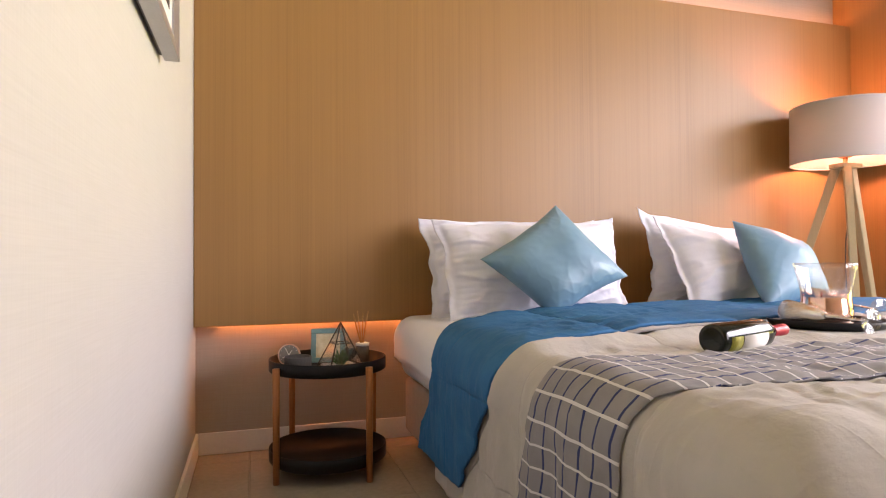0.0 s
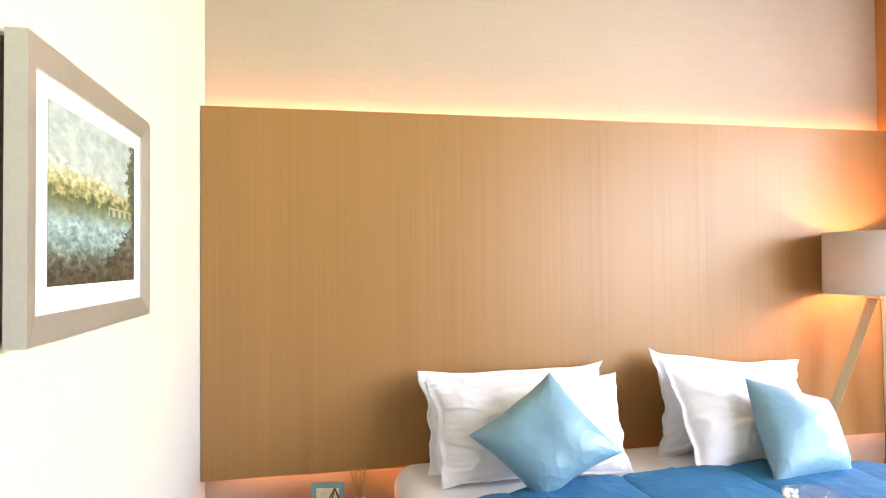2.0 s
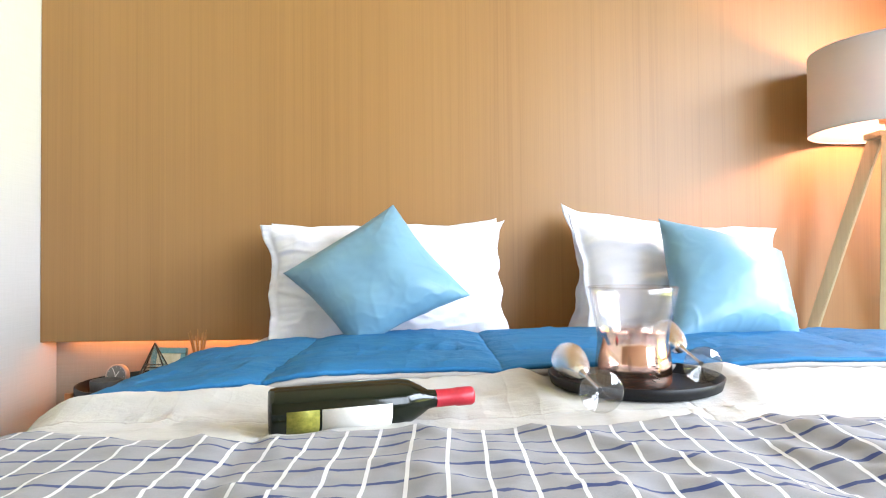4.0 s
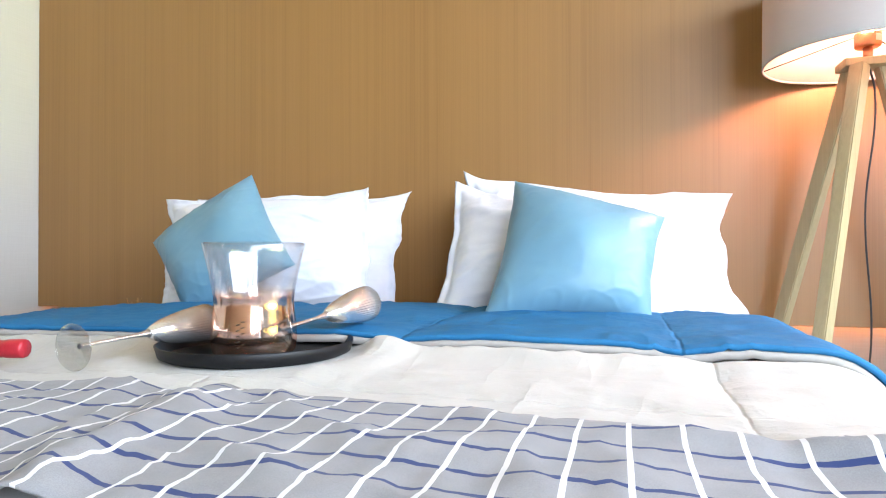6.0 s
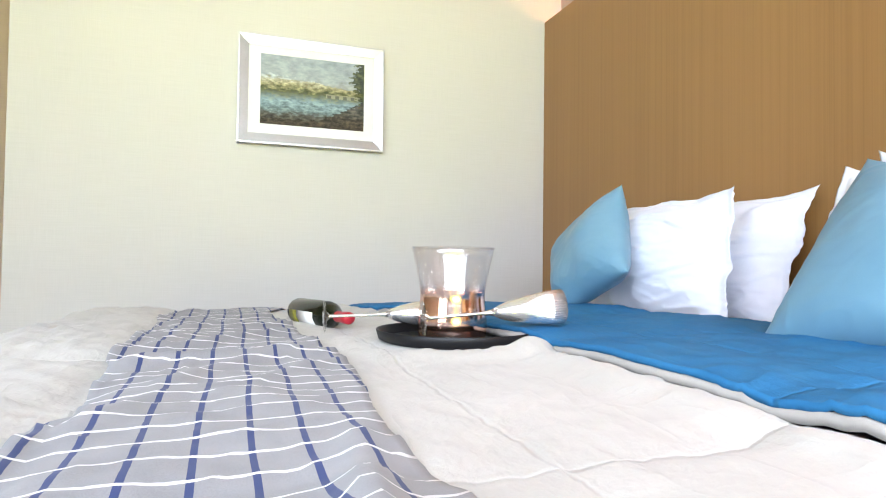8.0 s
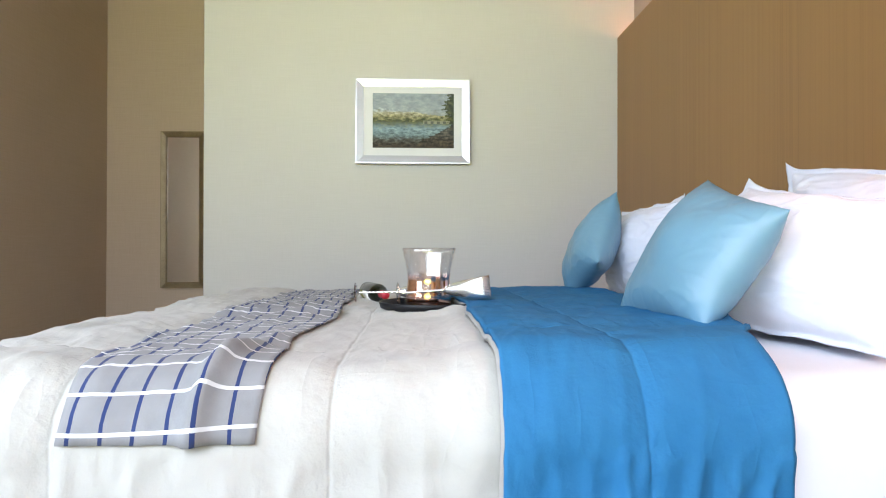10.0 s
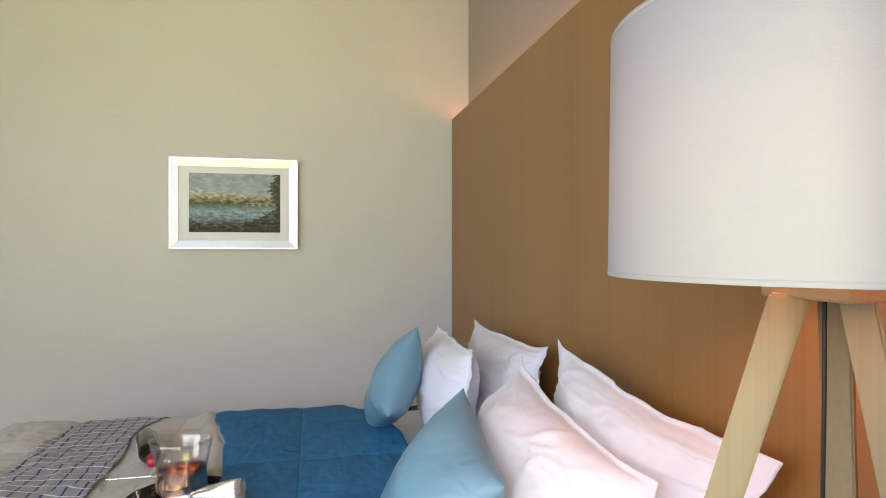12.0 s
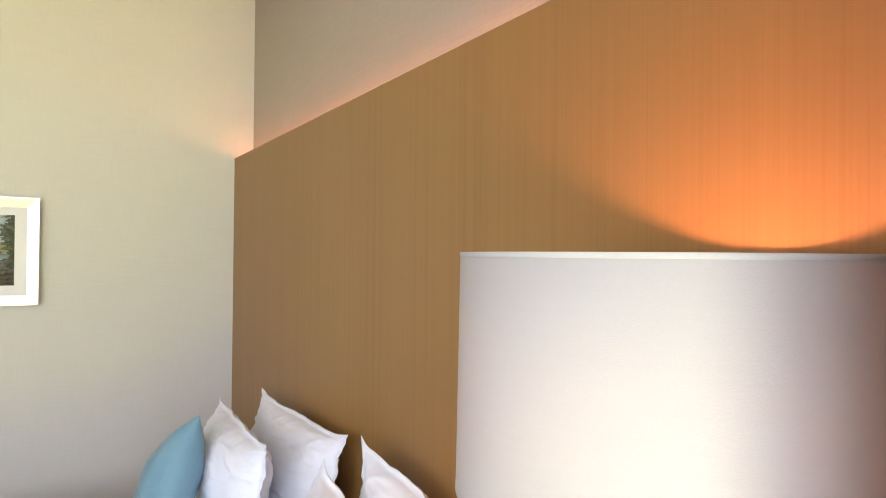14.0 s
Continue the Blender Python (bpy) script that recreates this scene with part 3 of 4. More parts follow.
def drape(name, material, parent, s0, s1, back, front, off, relief, cell=0.02, thick=0.006, foot=None, skew=0.0, smooth=True, label=""):
    """Cloth laid over the bed: back(s) and front(s) bound it; relief(s, y, hang) lifts it."""
    ns = int((s1 - s0) / cell)
    nv = int(max(abs(front(s) - back(s)) for s in (s0, (s0 + s1) / 2, s1)) / cell) + 1
    bm = bmesh.new()
    uv = bm.loops.layers.uv.new("UVMap")
    grid, flat = [], {}
    for i in range(ns + 1):
        s = s0 + (s1 - s0) * i / ns
        row = []
        for j in range(nv + 1):
            y = back(s) + (front(s) - back(s)) * j / nv
            x, z, nx, nz, hang = across(s, off)
            ny = 0.0
            yy = y
            if foot is not None and y < foot:
                d, r = foot - y, 0.09 + off
                a = r * math.pi / 2
                if d < a:
                    g = d / r
                    yy, z = foot - r * math.sin(g), z - r * (1 - math.cos(g))
                    ny, nz = -math.sin(g), nz * math.cos(g)
                else:
                    yy, z = foot - r, z - r - (d - a)
                    ny, nz = -1.0, 0.0
            h = relief(s, y, hang)
            v = bm.verts.new((x + nx * h, yy + ny * h, z + nz * h))
            flat[v] = (s, y)
            row.append(v)
        grid.append(row)
    for i in range(ns):
        for j in range(nv):
            f = bm.faces.new((grid[i][j], grid[i][j + 1], grid[i + 1][j + 1], grid[i + 1][j]))
            for lp in f.loops:
                lp[uv].uv = flat[lp.vert][0] + ripple(*flat[lp.vert], 1.0) * skew, flat[lp.vert][1] + ripple(*flat[lp.vert], 6.0) * skew
    ob = part(name, bm, material, parent, label, smooth, False)
    md = ob.modifiers.new("thickness", "SOLIDIFY")
    md.thickness, md.offset = thick, -1.0
    return ob


def puff(s, y, pitch_s, pitch_y, at_s, at_y, height):
    """Quilting: full between the seams, drawn down and gathered along them."""
    ds = abs((s - at_s + pitch_s / 2) % pitch_s - pitch_s / 2)
    dy = abs((y - at_y + pitch_y / 2) % pitch_y - pitch_y / 2)
    along = s if dy < ds else y
    gather = 0.0035 * noise.noise((along * 30, min(ds, dy) * 8, 3.0)) * math.exp(-min(ds, dy) / 0.07)
    return height * (1 - math.exp(-ds / 0.045)) * (1 - math.exp(-dy / 0.045)) + gather


def wrinkle(s, y, seed, size, amp):
    n = noise.noise((s / size, y / size, seed)) + 0.5 * noise.noise((s / size * 2.3, y / size * 2.3, seed + 7))
    ridge = 1 - abs(noise.noise((s / size * 1.3 + 4, y / size * 0.8, seed + 3))) * 2
    return amp * (0.6 * n + 0.5 * max(0.0, ridge) ** 3)


bed = thing("bed", "wide double bed with a beige upholstered base and white mattress", "bed", (2.0, -1.15, 0))
BX = -2.0, 1.15


def in_bed(bm):
    bmesh.ops.translate(bm, verts=bm.verts[:], vec=(BX[0], BX[1], 0))
    return bm


part("base", in_bed(box(XL + 0.035, XR - 0.035, FOOT + 0.03, -0.03, 0.075, 0.325, 0.02, 3)), M_BASE, bed, "beige fabric bed base", True)
part("mattress", in_bed(box(XL + 0.006, XR - 0.006, FOOT, -0.02, 0.328, TOP - 0.002, 0.075, 6)), M_SHEET, bed, "white covered mattress", True)
for x in (XL + 0.12, (XL + XR) / 2, XR - 0.12):
    for y in (-0.15, FOOT + 0.15):
        part("leg", in_bed(lathe([(0, 0), (0.022, 0), (0.028, 0.073), (0, 0.073)], 16, Matrix.Translation((x, y, 0.0015)))), M_BLACK, bed)

sheet = thing("bed_sheet", "smooth white cotton sheet hanging over the side of the mattress", "sheet", (0, 0, 0))
drape("sheet_cloth", M_SHEET, sheet, XL - 0.16, XR + 0.42, lambda s: -0.03, lambda s: -1.05, 0.012,
      lambda s, y, h: 0.002 + max(0, wrinkle(s, y, 1.0, 0.35, 0.006)) + (0.012 * math.sin(y * 19 + 1.3 * math.sin(y * 7)) + 0.012) * min(1, h / 0.25), 0.025, 0.003)

duvet = thing("duvet", "thick quilted duvet, cream outside, its blue side folded back", "duvet", (0, 0, 0))
FLAP_BACK = ((0.42, -0.63), (0.50, -0.66), (0.66, -0.76), (0.80, -0.82), (0.95, -0.78), (1.19, -0.64), (1.60, -0.57), (2.10, -0.55), (2.45, -0.51), (2.77, -0.61), (3.05, -0.73), (3.6, -0.735))
FLAP_FRONT = ((0.42, -1.06), (0.50, -1.12), (0.65, -1.24), (0.78, -1.33), (0.92, -1.385), (1.10, -1.36), (1.30, -1.31), (1.55, -1.26), (1.95, -1.22), (2.20, -1.20), (2.36, -1.212), (2.55, -1.210), (2.80, -1.205), (3.00, -1.208), (3.15, -1.21), (3.6, -1.22))


def under_flap(s, y):
    f = min(1.0, max(0.0, (y - lin(FLAP_FRONT, s) - 0.004) / 0.05))
    return 1 - 0.6 * f * f * (3 - 2 * f)


def hanging(s, y, h, seed):
    """Long upright wrinkles of cloth that hangs, each with its own start and length."""
    a = max(0.0, 1 - abs(noise.noise((y * 7.5 + 0.5 * s, s * 1.6, seed))) * 3.2) ** 2
    b = max(0.0, 1 - abs(noise.noise((y * 15 - 1.2 * s, s * 2.6, seed + 5))) * 3.6) ** 2
    # sharp valleys where the cloth is drawn together
    c = max(0.0, 1 - abs(noise.noise((y * 9.0 + 0.9 * s, s * 2.2, seed + 11))) * 8.0)
    d = max(0.0, 1 - abs(noise.noise((y * 13.0 - 1.6 * s, s * 3.0 + 2, seed + 17))) * 8.0)
    deep = 0.010 * c * max(0.0, noise.noise((y * 4, s * 5, seed + 2)) + 0.35) + 0.009 * d * max(0.0, noise.noise((y * 5, s * 6, seed + 4)) + 0.3)
    if h > 0:
        return (0.018 * a + 0.008 * b - 1.4 * deep) * min(1, (h + 0.08) / 0.16)
    return 0.003 * a


def crinkle(s, y, seed, amp):
    """Short sharp folds that fan out over quilted cloth, strong in some places and gone in others."""
    wx, wy = s + 0.06 * noise.noise((s * 5, y * 5, seed)), y + 0.06 * noise.noise((s * 5, y * 5, seed + 9))
    a = max(0.0, 1 - abs(noise.noise((wx * 5, wy * 17, seed))) * 4.5) ** 2
    b = max(0.0, 1 - abs(noise.noise((wx * 16, wy * 6, seed + 4))) * 4.5) ** 2
    return amp * (a * max(0.0, 0.25 + noise.noise((s * 3, y * 3, seed + 1)) * 1.6) + b * max(0.0, 0.15 + noise.noise((s * 3.3, y * 3, seed + 2)) * 1.6))


def cream_relief(s, y, h):
    p = 0.017 + puff(s, y, 0.75, 0.46, 2.85, -1.50, lin(((-2.05, 0.026), (-1.85, 0.012), (0, 0.012)), y)) * (1 - 0.8 * min(1, h / 0.2))
    fold = (0.005 * math.sin(y * 13 + 2 * math.sin(y * 4.7)) + 0.005) * min(1, h / 0.3) + 0.5 * hanging(s, y, h, 31.0)
    lift = (p + wrinkle(s, y, 5.0, 0.15, lin(((-2.05, 0.008), (-1.85, 0.0042), (0, 0.0042)), y)) + (0.0 if y > -1.9 else wrinkle(s, y * 1.6, 25.0, 0.08, 0.003)) + wrinkle(s * 0.7, y * 1.3, 15.0, 0.06, 0.0035) + crinkle(s, y, 40.0, lin(((-2.1, 0.013 if s < 2.2 else 0.008), (-1.9, 0.006), (0, 0.006)), y)) + fold) * under_flap(s, y)
    # the filling wells up against the folded edge
    lift += 0.022 * math.exp(-((y - lin(FLAP_FRONT, s) + 0.03) / 0.045) ** 2) * (1 - min(1.0, h / 0.08))
    # the tray presses the filling flat
    r = math.hypot(s - 2.050, y + 1.312)
    f = min(1.0, max(0.0, (r - 0.172) / 0.05))
    return 0.037 + (lift + (0.011 + 0.007 * max(0.0, min(1.0, (s - 2.050) / 0.15))) * math.exp(-((r - 0.235) / 0.05) ** 2) - 0.037) * f


def blue_relief(s, y, h):
    p = 0.026 + puff(s, y, 0.512, 0.52, 1.27, -0.97, 0.015) * (1 - 0.85 * min(1, h / 0.15))
    fold = (0.003 if s > 2 else 0.002) * (math.sin(y * 22 + 2 * math.sin(y * 6.1) + s * 2) + 1) * min(1, h / 0.25) + (1.1 if s > 2 else 0.3) * hanging(s, y, h, 47.0)
    edge = 0.007 * math.exp(-((y - lin(FLAP_FRONT, s)) / 0.03) ** 2)
    tight = min(1.0, max(0.0, (1.35 - s) / 0.4))
    p = p * (1 - 0.55 * tight) - 0.007 * tight
    return 0.006 + p + wrinkle(s, y, 9.0, 0.13, 0.005) + wrinkle(s * 0.8, y * 1.2, 19.0, 0.05, 0.0020) + crinkle(s, y, 3.0, 0.004) + fold - edge


drape("cream_cover", M_CREAM, duvet, XL - 0.50, XR + 0.52, lambda s: lin(FLAP_BACK, s) - 0.10, lambda s: FOOT - 0.50, 0.012, cream_relief, 0.012, 0.010, FOOT + 0.07)
drape("lining_edge", M_LINING, duvet, XL - 0.44, XR + 0.50, lambda s: lin(FLAP_BACK, s) - 0.05, lambda s: lin(FLAP_FRONT, s) - 0.005, 0.034,
      lambda s, y, h: blue_relief(s, y, h) - 0.003 - 0.009 * min(1.0, h / 0.05) - 0.004 * math.exp(-((y - lin(FLAP_FRONT, s) + 0.02) / 0.02) ** 2), 0.022, 0.013)
drape("blue_fold", M_BLUE, duvet, XL - 0.45, XR + 0.51, lambda s: lin(FLAP_BACK, s), lambda s: lin(FLAP_FRONT, s), 0.041, blue_relief, 0.0095, 0.010, label="blue reverse side folded back")

throw = thing("throw_blanket", "rumpled grey cotton throw with white and blue checks", "throw", (0, 0, 0))


def throw_relief(s, y, h):
    rumple = math.exp(-((s - 1.95) / 0.5) ** 2)
    ridge = max(0.0, 1 - abs(noise.noise((s * 3.1, y * 5.5 + s * 2.5, 12.0))) * 2.6) ** 2
    rumple += 0.15 * math.exp(-((s - 2.75) / 0.3) ** 2)
    tuck = 0.015 * math.exp(-((s - 2.19 - 0.2 * (-1.66 - y)) / 0.035) ** 2)
    # a fold that runs out to the hanging hem
    tuck += 0.030 * math.exp(-((y + 1.71 + 0.14 * (s - 3.05)) / 0.020) ** 2) * min(1.0, max(0.0, (s - 2.65) / 0.35))
    return (max(cream_relief(s, y, h) + 0.004, 0.018) + max(-0.002, wrinkle(s, y, 21.0, 0.11, 0.004)) + (0.002 + 0.011 * rumple) * ridge
            + tuck + (0.012 * math.sin(y * 27 + 0.6) + 0.012) * min(1, h / 0.15))


drape("throw_cloth", M_CHECK, throw, XL - 0.40, XR + 0.065,
      lambda s: lin(((0.5, -1.52), (0.9, -1.60), (1.2, -1.655), (1.6, -1.64), (2.1, -1.61), (2.5, -1.605), (2.8, -1.63), (3.2, -1.62)), s) + 0.012 * math.sin(s * 9),
      lambda s: lin(((0.5, -1.88), (0.9, -1.96), (1.3, -1.985), (2.0, -1.98), (2.6, -1.97), (3.2, -1.955)), s) + 0.012 * math.sin(s * 8 + 1) + 0.006 * math.sin(s * 23),
      0.015, throw_relief, 0.0125, 0.003, skew=1.0)


# ---------------------------------------------------------------- pillows
def pillow(name, tl, tr, br, bl, thick, material, label, category, flange=0.0, seed=0.0, pinch=0.07, n=84, crease=0.017, group=""):
    """A stuffed case whose four corners are given; front towards the foot of the bed."""
    tl, tr, br, bl = (Vector(p) for p in (tl, tr, br, bl))
    normal = (tr - bl).cross(tl - br).normalized()
    if normal.y > 0:
        normal = -normal
    bm = bmesh.new()
    rim = {}
    for side in (1, -1):
        rows = []
        for i in range(n + 1):
            row = []
            for j in range(n + 1):
                on_rim = i in (0, n) or j in (0, n)
                if on_rim and (i, j) in rim:
                    row.append(rim[i, j])
                    continue
                u, v = 2 * i / n - 1, 2 * j / n - 1
                u, v = math.sin(u * math.pi / 2) * 0.4 + u * 0.6, math.sin(v * math.pi / 2) * 0.4 + v * 0.6
                iu, iv = min(1.0, abs(u) / (1 - flange)), min(1.0, abs(v) / (1 - flange))
                body = ((1 - iu ** 2.7) * (1 - iv ** 2.7)) ** 0.60
                edge = 1 - body
                soft = 1.0 if flange else 0.3
                pu = u * (1 - pinch * (1 - v * v) * u * u) + soft * u * abs(u) ** 3 * (0.045 * noise.noise((seed + 5, v * 2.6, u * 0.4)) + 0.006 * noise.noise((seed, v * 8.5, u)))
                pv = v * (1 - pinch * (1 - u * u) * v * v) + soft * v * abs(v) ** 3 * (0.060 * noise.noise((u * 2.4, seed + 9, v * 0.4)) + 0.007 * noise.noise((u * 9.5, seed, v)))
                ear = abs(u * v) ** 5 if flange else 0.0
                pu, pv = pu + 0.035 * u * ear * (1 + noise.noise((u * 3, v * 3, seed))), pv + 0.07 * v * ear * (1 + noise.noise((u * 3, v * 3, seed + 1)))
                a, b = (pu + 1) / 2, (pv + 1) / 2
                p = (tl * b + bl * (1 - b)) * (1 - a) + (tr * b + br * (1 - b)) * a
                lump = noise.noise((u * 1.4 + seed, v * 1.4, seed)) * 0.22 * body
                # soft folds that run in from the corners
                fold = max(0.0, 1 - abs(noise.noise((u * 1.5 + v * 1.1 + seed, v * 2.6 - u * 1.7, side * 2.0 + seed))) * 4.5) ** 1.5
                fine = noise.noise((u * 7 + seed, v * 7, side * 3.0))
                h = side * (thick / 2 * body * (1 + lump) + crease * fold * body ** 0.5 * (0.3 + edge) + (0.0036 if flange else 0.001) * fine * body ** 0.5)
                if flange:
                    # thin crossing creases, and gathers that run in from the stitched seam to the filling
                    du, dv = u + 0.18 * noise.noise((u * 2, v * 2, seed + 6)), v + 0.18 * noise.noise((u * 2, v * 2, seed + 8))
                    for q, (ka, kb, kc, kd) in enumerate(((2.2, 1.6, -1.3, 5.0), (4.5, -1.0, 1.8, 1.4), (1.2, 6.5, 1.0, -1.0))):
                        line = max(0.0, 1 - abs(noise.noise((du * ka + dv * kb, du * kc + dv * kd, seed + side * 3 + q * 5))) * 6.5) ** 1.5
                        h += side * 0.0075 * line * max(0.0, 0.35 + noise.noise((u * 2.1, v * 2.1, seed + q * 4 + side))) * body ** 0.4
                    along = v if iu > iv else u
                    near = max(iu, iv)
                    h += side * 0.006 * noise.noise((along * 13, seed, side)) * max(0.0, (near - 0.62) / 0.38) * body ** 0.35
                    out = max(0.0, (max(abs(u), abs(v)) - (1 - flange)) / flange)
                    h += (0.014 * noise.noise((u * 3.4, v * 3.4, seed + 2)) * edge + out * (0.011 * noise.noise((along * 5.5, near * 2, seed + 3)) + 0.005 * noise.noise((along * 14, near * 2, seed + 4)))
                          + side * 0.0018 * (0 if on_rim else 1))
                else:
                    # small puckers that run in from the seam
                    tug = max(0.0, 1 - abs(noise.noise((u * 3.4 + seed, v * 3.4, side + seed))) * 5.0) ** 1.5
                    h += side * 0.005 * tug * edge * body ** 0.35
                vert = bm.verts.new(p + normal * h)
                if on_rim:
                    rim[i, j] = vert
                row.append(vert)
            rows.append(row)
        for i in range(n):
            for j in range(n):
                q = (rows[i][j], rows[i + 1][j], rows[i + 1][j + 1], rows[i][j + 1])
                bm.faces.new(q if side > 0 else q[::-1])
    return tagged(part(name, bm, material, None, "", True), label, category, group)


W = "white cotton pillow with flat hem "
pillow("pillow", (1.00, -0.105, 1.058), (1.925, -0.080, 1.064), (1.915, -0.19, 0.615), (1.03, -0.19, 0.615), 0.17, M_LINEN, W + "leaning on the headboard", "pillow", 0.075, 1.0, 0.05, group="bed pillows")
pillow("pillow", (1.01, -0.300, 1.047), (1.875, -0.348, 1.052), (1.905, -0.41, 0.63), (1.05, -0.39, 0.63), 0.20, M_LINEN, W + "resting against another pillow", "pillow", 0.075, 4.3, 0.03, group="bed pillows")
pillow("pillow", (2.166, -0.130, 1.130), (3.06, -0.080, 1.030), (3.13, -0.15, 0.605), (2.165, -0.20, 0.615), 0.19, M_LINEN, W + "leaning on the headboard", "pillow", 0.075, 8.1, 0.10, group="bed pillows")
pillow("pillow", (2.155, -0.272, 1.070), (2.915, -0.245, 0.950), (2.955, -0.40, 0.640), (2.160, -0.565, 0.612), 0.24, M_LINEN, W + "slumped against another pillow", "pillow", 0.075, 2.7, 0.06, group="bed pillows")
pillow("cushion", (1.132, -0.534, 0.875), (1.500, -0.488, 1.110), (1.753, -0.644, 0.804), (1.39, -0.680, 0.640), 0.195, M_TEAL, "teal satin scatter cushion standing on its corner", "cushion", 0.0, 3.1, 0.07, crease=0.0025, group="scatter cushions")
pillow("cushion", (2.409, -0.517, 1.052), (2.829, -0.530, 0.936), (2.784, -0.702, 0.668), (2.361, -0.765, 0.66), 0.205, M_TEAL, "teal satin scatter cushion leaning on a pillow", "cushion", 0.0, 6.4, 0.07, crease=0.0025, group="scatter cushions")


# ---------------------------------------------------------------- on the duvet
def on_axis(base, tip):
    base, tip = Vector(base), Vector(tip)
    return Matrix.Translation(base) @ (tip - base).to_track_quat("Z", "Y").to_matrix().to_4x4()


wine = new("wine_bottle")
wine.matrix_world = on_axis((1.357, -1.588, 0.667), (1.697, -1.486, 0.669))
tagged(wine, "dark wine bottle with red capsule lying on the duvet", "bottle")
R, L = 0.040, 0.355
part("glass_body", lathe([(0, 0.012), (0.024, 0.004), (0.034, 0.0), (R - 0.002, 0.004), (R, 0.014), (R, 0.215), (R * 0.93, 0.235), (R * 0.68, 0.255), (0.0175, 0.270), (0.0150, 0.285), (0.0145, 0.322), (0.0158, 0.326), (0.0158, 0.34), (0.0140, 0.344), (0, 0.344)], 48), M_WINE, wine, "", True)
part("capsule", lathe([(0.0158, 0.284), (0.0152, 0.32), (0.0166, 0.325), (0.0166, L - 0.004), (0.0150, L), (0, L)], 40), M_RED, wine, "red foil capsule", True)


def wrap(r, z0, z1, a0, a1, n=20):
    bm = bmesh.new()
    rows = [[bm.verts.new((rr * math.cos(a0 + (a1 - a0) * k / n), rr * math.sin(a0 + (a1 - a0) * k / n), z)) for k in range(n + 1)]
            for rr, z in ((r, z0), (r + 0.0006, z0), (r + 0.0006, z1), (r, z1))]
    for a, b in zip(rows, rows[1:]):
        for k in range(n):
            bm.faces.new((a[k], a[k + 1], b[k + 1], b[k]))
    return bm


part("label_paper", wrap(R + 0.0004, 0.082, 0.198, radians(170), radians(305)), M_LABEL, wine, "plain cream paper label", True)
part("side_label", wrap(R + 0.0004, 0.026, 0.078, radians(170), radians(300)), M_GREENLABEL, wine, "olive label strip", True)

tray = thing("serving_tray", "round black lacquered tray on the duvet", "tray", (2.050, -1.312, 0.6470))
part("tray_base", lathe([(0, 0), (0.155, 0), (0.163, 0.002), (0.161, 0.0065), (0.152, 0.005), (0, 0.005)], 64), M_TRAYBLACK, tray, "", True)
part("tray_rim", lathe([(0.1605, 0.0015), (0.172, 0.006), (0.178, 0.026), (0.176, 0.0275), (0.173, 0.026), (0.1655, 0.010), (0.1600, 0.007), (0.1605, 0.0015)], 64), M_TRAYBLACK, tray, "flared black rim", True)

bucket = thing("ice_bucket", "flared glass ice bucket with copper-coated foot on the tray", "ice bucket", (2.047, -1.319, 0.6520))
prof = [(0.070, 0.0), (0.0745, 0.004), (0.0775, 0.025), (0.0762, 0.055), (0.0728, 0.080), (0.0720, 0.096), (0.0748, 0.118), (0.0812, 0.150), (0.0888, 0.183), (0.0935, 0.202)]
part("bucket_glass", lathe([(0, 0.006)] + [(0, 0.0)] + prof + [(r - 0.003, z + (0.002 if k == 0 else 0)) for k, (r, z) in enumerate(reversed(prof))] + [(0, 0.007)], 72), M_BUCKET, bucket, "", True)
bm = bmesh.new()
for k in range(10):
    a = -1.35 + 0.11 * (k % 2)
    z = 0.018 + 0.005 * k
    box(0.0778 * math.cos(a) - 0.001, 0.0778 * math.cos(a) + 0.001, 0.0781 * math.sin(a) - 0.006, 0.0781 * math.sin(a) + 0.006, z, z + 0.002, bm=bm)
part("engraved_mark", bm, M_WIRE, bucket)


def flute(base, tip, group):
    """A champagne glass lying down: foot, stem, ribbed silvered bowl along z."""
    g = new("champagne_flute")
    g.matrix_world = on_axis(base, tip)
    tagged(g, "silvered champagne flute with ribbed bowl lying on its side", "wine glass", group)
    part("foot", lathe([(0, 0.0), (0.0345, 0.0), (0.0365, 0.0014), (0.0345, 0.0032), (0.012, 0.006), (0.005, 0.013), (0, 0.013)], 40), M_FOOT, g, "clear round foot", True)
    part("stem", lathe([(0.0045, 0.012), (0.0034, 0.03), (0.0034, 0.12), (0.006, 0.142), (0.008, 0.15), (0, 0.152)], 20), M_FLUTE, g, "", True)
    bowl = [(0.008, 0.150), (0.0145, 0.163), (0.0215, 0.184), (0.0265, 0.21), (0.0305, 0.24), (0.0335, 0.27), (0.0350, 0.30)]
    part("bowl", lathe([(0, 0.149)] + bowl + [(r - 0.0012, z) for r, z in reversed(bowl)] + [(0, 0.153)], 160, None, 40, 0.05, 0.215), M_FLUTE, g, "ribbed silvered bowl", True)


flute((1.905, -1.585, 0.693), (1.918, -1.275, 0.700), "champagne flutes")
flute((2.150, -1.420, 0.706), (2.192, -1.112, 0.732), "champagne flutes")

